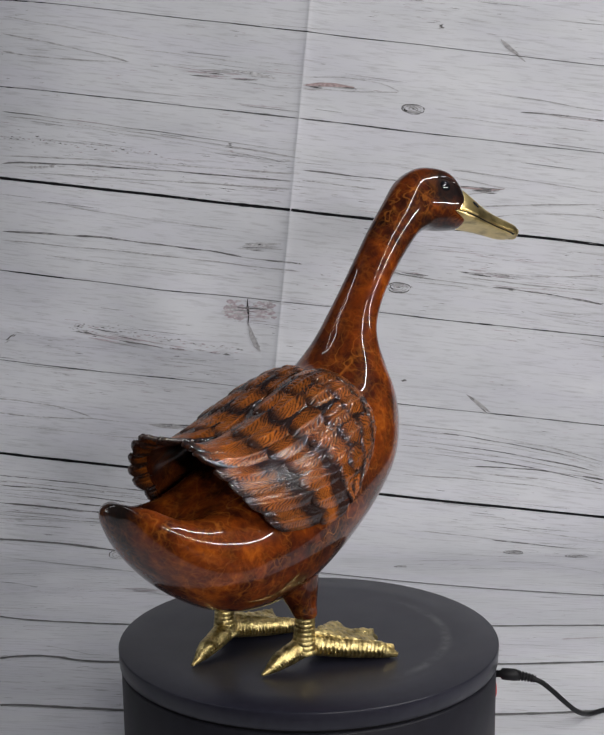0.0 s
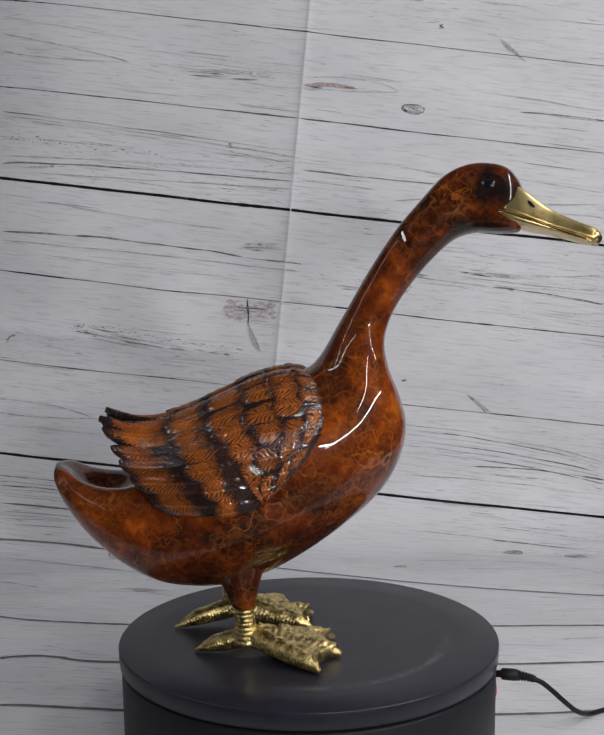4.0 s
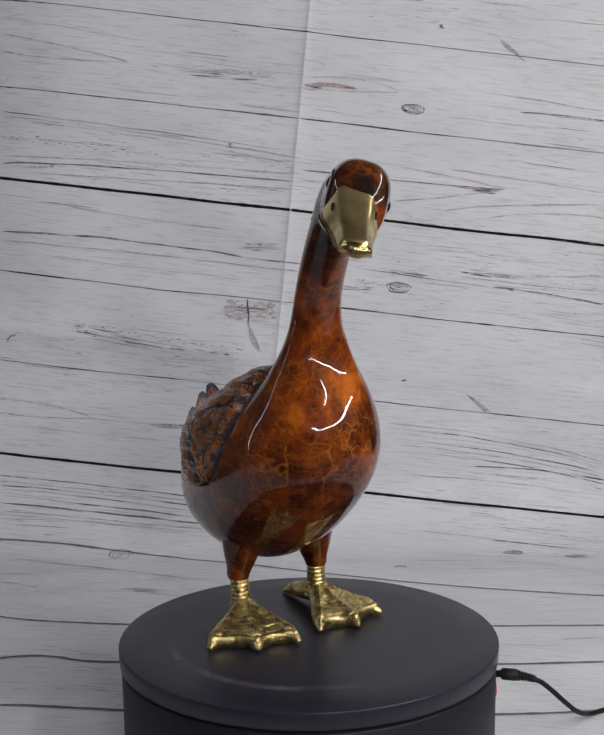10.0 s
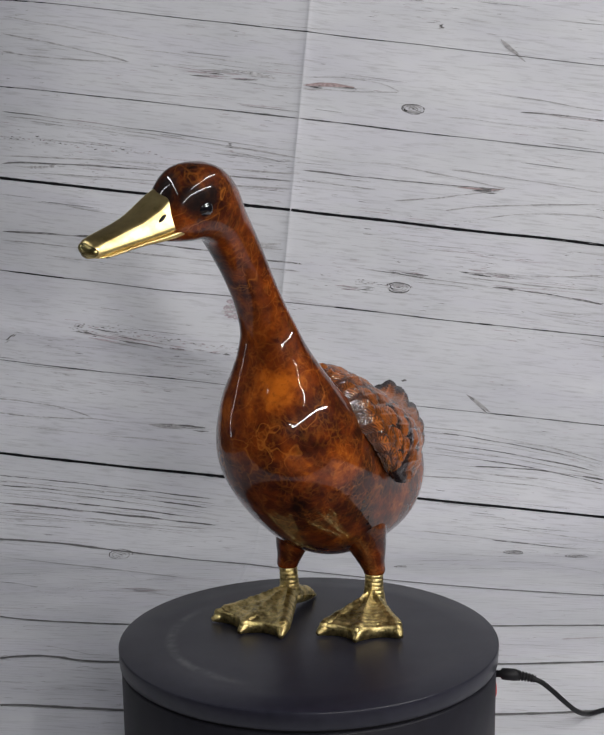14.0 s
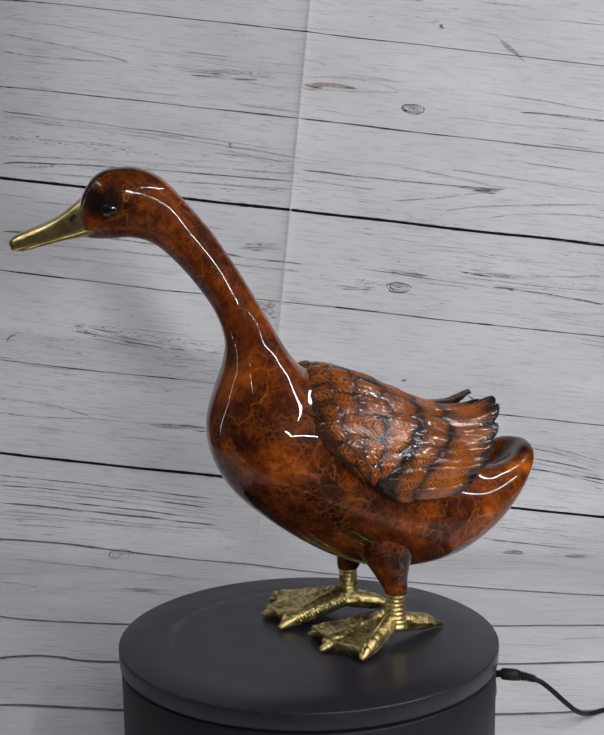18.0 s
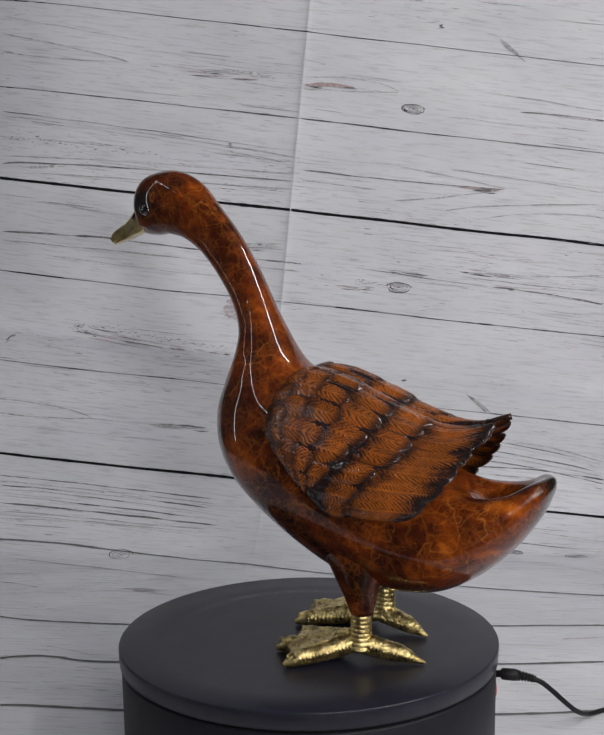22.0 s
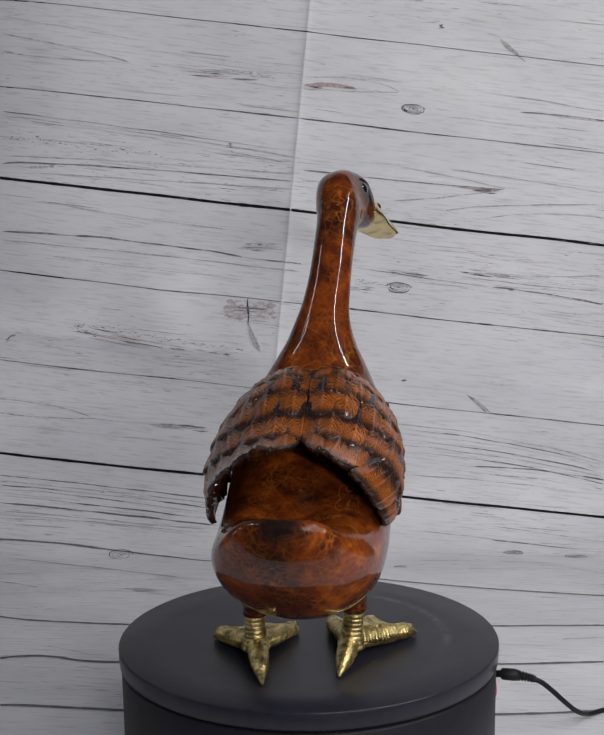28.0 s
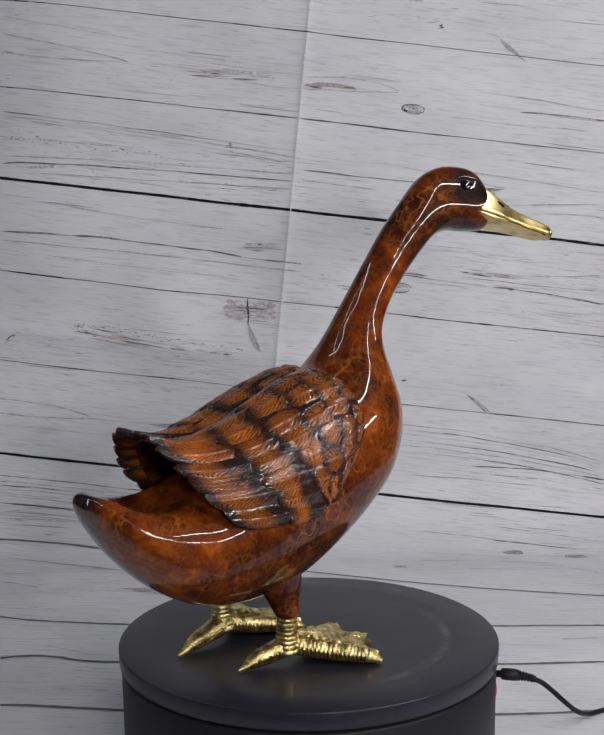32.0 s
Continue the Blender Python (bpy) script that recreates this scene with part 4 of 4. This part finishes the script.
            if r:
                dress(bm.faces.new([low[a][b] for a, b in edge]), edge)
            sooty = side < 0 and mid > (46.0 if r < 4 else 32.0)
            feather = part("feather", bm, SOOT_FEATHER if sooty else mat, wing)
            if not r:
                feather.data.materials.append(SOOT_FEATHER)
    return wing


def blob(bm, centre, axes, radii, n=20, m=12):
    rings = []
    for i in range(1, m):
        a = math.pi * i / m
        rings.append([Vector(centre) + axes[0] * radii[0] * math.cos(a) + axes[1] * radii[1] * math.sin(a) * math.cos(2 * math.pi * k / n)
                      + axes[2] * radii[2] * math.sin(a) * math.sin(2 * math.pi * k / n) for k in range(n)])
    tube(bm, rings)


def build_head_parts(parent):
    ahead, left, up = head_frame(0, 0)
    for side, lift in ((1, 0.0), (-1, 0.22)):
        xt, zt, xb, zb, half, off, turn, lean, dip = SECTIONS[-4]
        place = Vector(((xt + xb) / 2, off, (zt + zb) / 2)) + up * ((zt - zb) / 2 * lift) + left * (side * half * math.sqrt(1 - lift * lift))
        out = left * side
        bm = bmesh.new()
        blob(bm, place - out * 0.0026, (out, ahead, up), (0.0044, 0.0066, 0.0058))
        eye = part("eye", bm, EYE_BLACK, parent, "glossy black eye")
        bm = bmesh.new()
        long, high = (0.0092, 0.0070) if side > 0 else (0.0122, 0.0080)
        ring = []
        for k in range(41):
            a = 2 * math.pi * k / 40
            ring.append(place + out * (-0.0010 - 0.0024 * math.cos(a) ** 2 - 0.0014 * math.sin(a) ** 2) + ahead * long * math.cos(a) + up * high * math.sin(a) * (1 - 0.25 * abs(math.cos(a))))
        swept(bm, ring, 0.0017 if side > 0 else 0.0023, 16)
        part("eyelid", bm, BODY_LACQUER, eye, "raised brown eyelid")
    # beak
    base, tip = Vector((0.1530, -0.0275, 0.3325)), Vector((0.2095, -0.0515, 0.3124))
    d = (tip - base).normalized()
    size = (tip - base).length
    lv = (left - d * left.dot(d)).normalized()
    uv = d.cross(lv)
    uv = uv if uv.z > 0 else -uv
    rows = [(-0.15, 0.0160, 0.0160, 0.0080), (-0.05, 0.0190, 0.0175, 0.0105), (0.08, 0.0192, 0.0150, 0.0118), (0.24, 0.0178, 0.0108, 0.0112), (0.42, 0.0152, 0.0072, 0.0098),
            (0.60, 0.0133, 0.0058, 0.0090), (0.78, 0.0124, 0.0056, 0.0084), (0.90, 0.0118, 0.0056, 0.0082), (0.98, 0.0102, 0.0050, 0.0078), (1.03, 0.0050, 0.0024, 0.0060)]

    def bill_ring(f, half, top, bottom, n, soft, taper=0.42):
        """A boxy section, narrower above, between two heights."""
        ring = []
        for k in range(n):
            a = 2 * math.pi * (k + 0.5) / n
            c, q = math.cos(a), math.sin(a)
            h = (abs(q) ** soft) * (1 if q >= 0 else -1)
            w = half * (abs(c) ** soft) * (1 if c >= 0 else -1) * (1 - taper * (1 - 0.3 * f) * max(0.0, 0.5 + 0.5 * h))
            ring.append(base + d * (size * f) + lv * w + uv * ((top + bottom) / 2 + h * (top - bottom) / 2))
        return ring

    upper, lower, gap = [], [], []
    for f, half, hi, lo in spline(rows, 5):
        soft = 0.34 + 0.36 * max(0.0, f) ** 2
        mouth = -0.0056 + 0.0006 * f
        upper.append(bill_ring(f, half, hi + 0.0012 * math.sin(math.pi * min(1.0, max(0.0, f))), mouth, 48, soft))
        if f < 0.99:
            close = 1.0 - 0.80 * max(0.0, (f - 0.80) / 0.20) ** 2
            lower.append(bill_ring(f * 0.985, half * 0.985 * (0.6 + 0.4 * close), mouth + 0.0014, mouth - (lo * 0.80 + mouth) * close, 32, 0.42 + 0.3 * max(0.0, f), 0.0))
        if f < 0.92:
            gap.append([p - lv * 0.0007 for p in bill_ring(f * 0.98, half * 0.995, mouth + 0.0004, mouth - 0.0007, 24, 0.5, 0.0)])
    bm = bmesh.new()
    tube(bm, upper)
    beak = part("beak", bm, BRASS, parent, "polished brass duck beak")
    bm = bmesh.new()
    tube(bm, lower)
    part("lower_bill", bm, BRASS, beak, "brass lower bill")
    bm = bmesh.new()
    tube(bm, gap)
    part("mouth_line", bm, BLACK, beak, "dark line between the bills")
    for side in (1, -1):
        bm = bmesh.new()
        c = base + d * size * 0.20 + lv * side * 0.0139 + uv * 0.0062
        blob(bm, c, ((d - uv * 0.4).normalized(), lv, uv), (0.0036, 0.0013, 0.0014), 12, 8)
        part("nostril", bm, BLACK, beak, "dark nostril")
    bm = bmesh.new()
    blob(bm, base + d * size * 0.975 - uv * 0.0004, (d, lv, uv), (0.0048, 0.0094, 0.0050), 24, 14)
    part("bill_nail", bm, TIP_BRASS, beak, "brass bill tip, tarnish and a dark reflection in its colour")


def build_leg(parent, ankle, top, heel, toes, lean):
    ankle, top, heel = Vector(ankle), Vector(top), Vector(heel)
    toes = [Vector(t) for t in toes]
    # feathered thigh
    bm = bmesh.new()
    inw = -1 if top.y > 0 else 1
    rows = []
    for dx, dy, dz, rx, ry in ((0, 0, -0.001, 0.0084, 0.0084), (0, 0, 0.002, 0.0096, 0.0094), (0.0005, 0.002, 0.009, 0.0116, 0.0112), (0.001, 0.0045, 0.019, 0.0158, 0.0150),
                               (0.001, 0.0085, 0.029, 0.0215, 0.0195), (0.001, 0.0125, 0.041, 0.0275, 0.0240), (0.001, 0.0160, 0.055, 0.0300, 0.0255)):
        rows.append((top.x + dx + lean * dz / 0.03, top.y + dy * inw, top.z + dz, rx, ry))
    rings = []
    for x, y, z, rx, ry in spline(rows, 5):
        rings.append([Vector((x + rx * math.cos(2 * math.pi * k / 32), y + ry * math.sin(2 * math.pi * k / 32), z)) for k in range(32)])
    tube(bm, rings)
    leg = part("leg", bm, LACQUER, parent, "brown lacquered thigh")
    # ringed shank
    bm = bmesh.new()
    pts, rad = [], []
    n = 64
    for i in range(n + 1):
        f = i / n
        p = top.lerp(ankle, f)
        pts.append((p.x, p.y, p.z + 0.002 * (1 - f)))
        rad.append(0.0077 - 0.0004 * math.exp(-(((f * 9 + 0.5) % 1.0 - 0.5) / 0.20) ** 2) + 0.0034 * f ** 3)
    swept(bm, pts, rad, 24)
    part("shank", bm, GOLD, leg, "ringed golden shank")
    # toes: ringed rods with claws
    hub = Vector((ankle.x + 0.004, ankle.y, 0.0095))
    ends = toes + [heel]
    for k, end in enumerate(ends):
        bm = bmesh.new()
        pts, rad = [], []
        n = 144
        start = hub
        for i in range(n + 1):
            f = i / n
            p = start.lerp(Vector((end.x, end.y, 0)), f)
            rings_ = abs(math.sin(math.pi * f * 22.0)) if f < 0.84 else 0.6
            r = (0.0078 * (1 - f) + 0.0056 * f) * (1 + 0.17 * (rings_ - 0.6) + 0.07 * noise.noise(Vector((f * 9, k * 3.0, end.y * 40))))
            if k == 3:
                r *= 1.08 * (1 - 0.1 * f) * (1 - 0.80 * max(0.0, (f - 0.55) / 0.45) ** 1.5)
            if f > 0.80 and k < 3:
                r *= max(0.12, 1 - 0.66 * ((f - 0.80) / 0.20) ** 1.5)
            arch = r + 0.0003 + 0.0055 * (1 - f) ** 2
            pts.append((p.x, p.y, arch))
            rad.append(r)
        swept(bm, pts, rad, 16)
        part("toe", bm, GOLD, leg, "golden ringed toe with claw" if k < 3 else "golden ringed hind toe")
    # web
    for a, b in ((toes[0], toes[1]), (toes[1], toes[2])):
        bm = bmesh.new()
        na, nb = 56, 18
        rows_t, rows_b = [], []
        for i in range(na + 1):
            f = 0.08 + 0.89 * i / na
            rt, rb = [], []
            for j in range(nb + 1):
                q = j / nb
                reach = f * (1 - 0.11 * (4 * q * (1 - q)) * (i / na) ** 2)
                p = hub.lerp(a, reach).lerp(hub.lerp(b, reach), q)
                ridge = 0.0007 * abs(math.sin(f * 38 + 2.5 * abs(q - 0.5))) * (1.0 if f < 0.86 else 0.0)
                z = 0.0140 * (1 - f) ** 1.2 + 0.0104 - 0.0016 * 4 * q * (1 - q) + ridge + 0.0012 * noise.noise(Vector((p.x * 160, p.y * 160, 3.0))) - (0.0020 if i == na else 0)
                rt.append(bm.verts.new((p.x, p.y, z)))
                rb.append(bm.verts.new((p.x, p.y, max(0.0004, z - 0.012))))
            rows_t.append(rt), rows_b.append(rb)
        for rows_ in (rows_t, rows_b):
            for i in range(na):
                for j in range(nb):
                    bm.faces.new((rows_[i][j], rows_[i + 1][j], rows_[i + 1][j + 1], rows_[i][j + 1]))
        edge = [(i, 0) for i in range(na)] + [(na, j) for j in range(nb)] + [(i, nb) for i in range(na, 0, -1)] + [(0, j) for j in range(nb, 0, -1)]
        for p, q in zip(edge, edge[1:] + edge[:1]):
            bm.faces.new((rows_t[p[0]][p[1]], rows_t[q[0]][q[1]], rows_b[q[0]][q[1]], rows_b[p[0]][p[1]]))
        part("web", bm, GOLD, leg, "golden web between the toes")


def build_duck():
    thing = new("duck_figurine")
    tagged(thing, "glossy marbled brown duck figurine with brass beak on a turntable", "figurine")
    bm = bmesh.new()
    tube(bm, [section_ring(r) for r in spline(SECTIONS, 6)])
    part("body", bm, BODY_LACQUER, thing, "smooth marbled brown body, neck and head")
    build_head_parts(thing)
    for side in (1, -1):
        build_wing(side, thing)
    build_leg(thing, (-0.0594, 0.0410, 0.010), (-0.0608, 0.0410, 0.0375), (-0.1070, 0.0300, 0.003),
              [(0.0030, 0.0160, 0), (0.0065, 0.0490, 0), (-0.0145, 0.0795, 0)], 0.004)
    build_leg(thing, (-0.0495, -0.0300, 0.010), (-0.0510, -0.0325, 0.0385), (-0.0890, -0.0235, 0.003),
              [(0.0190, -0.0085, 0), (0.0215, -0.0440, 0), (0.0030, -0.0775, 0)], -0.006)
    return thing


build_room()
build_backdrop()
turntable, plate = build_turntable()
build_cable()
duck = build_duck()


def motions():
    """The plate turns evenly, and the figurine on it."""
    steps = [float(t) for t in range(33)]
    walk(plate, [(t, pose(0, 0, TOP - TABLE, 0, 0, HEAD - SPIN * t)) for t in steps])
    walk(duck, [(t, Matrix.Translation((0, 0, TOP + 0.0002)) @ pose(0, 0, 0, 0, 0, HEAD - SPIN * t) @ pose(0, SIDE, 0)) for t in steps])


motions()
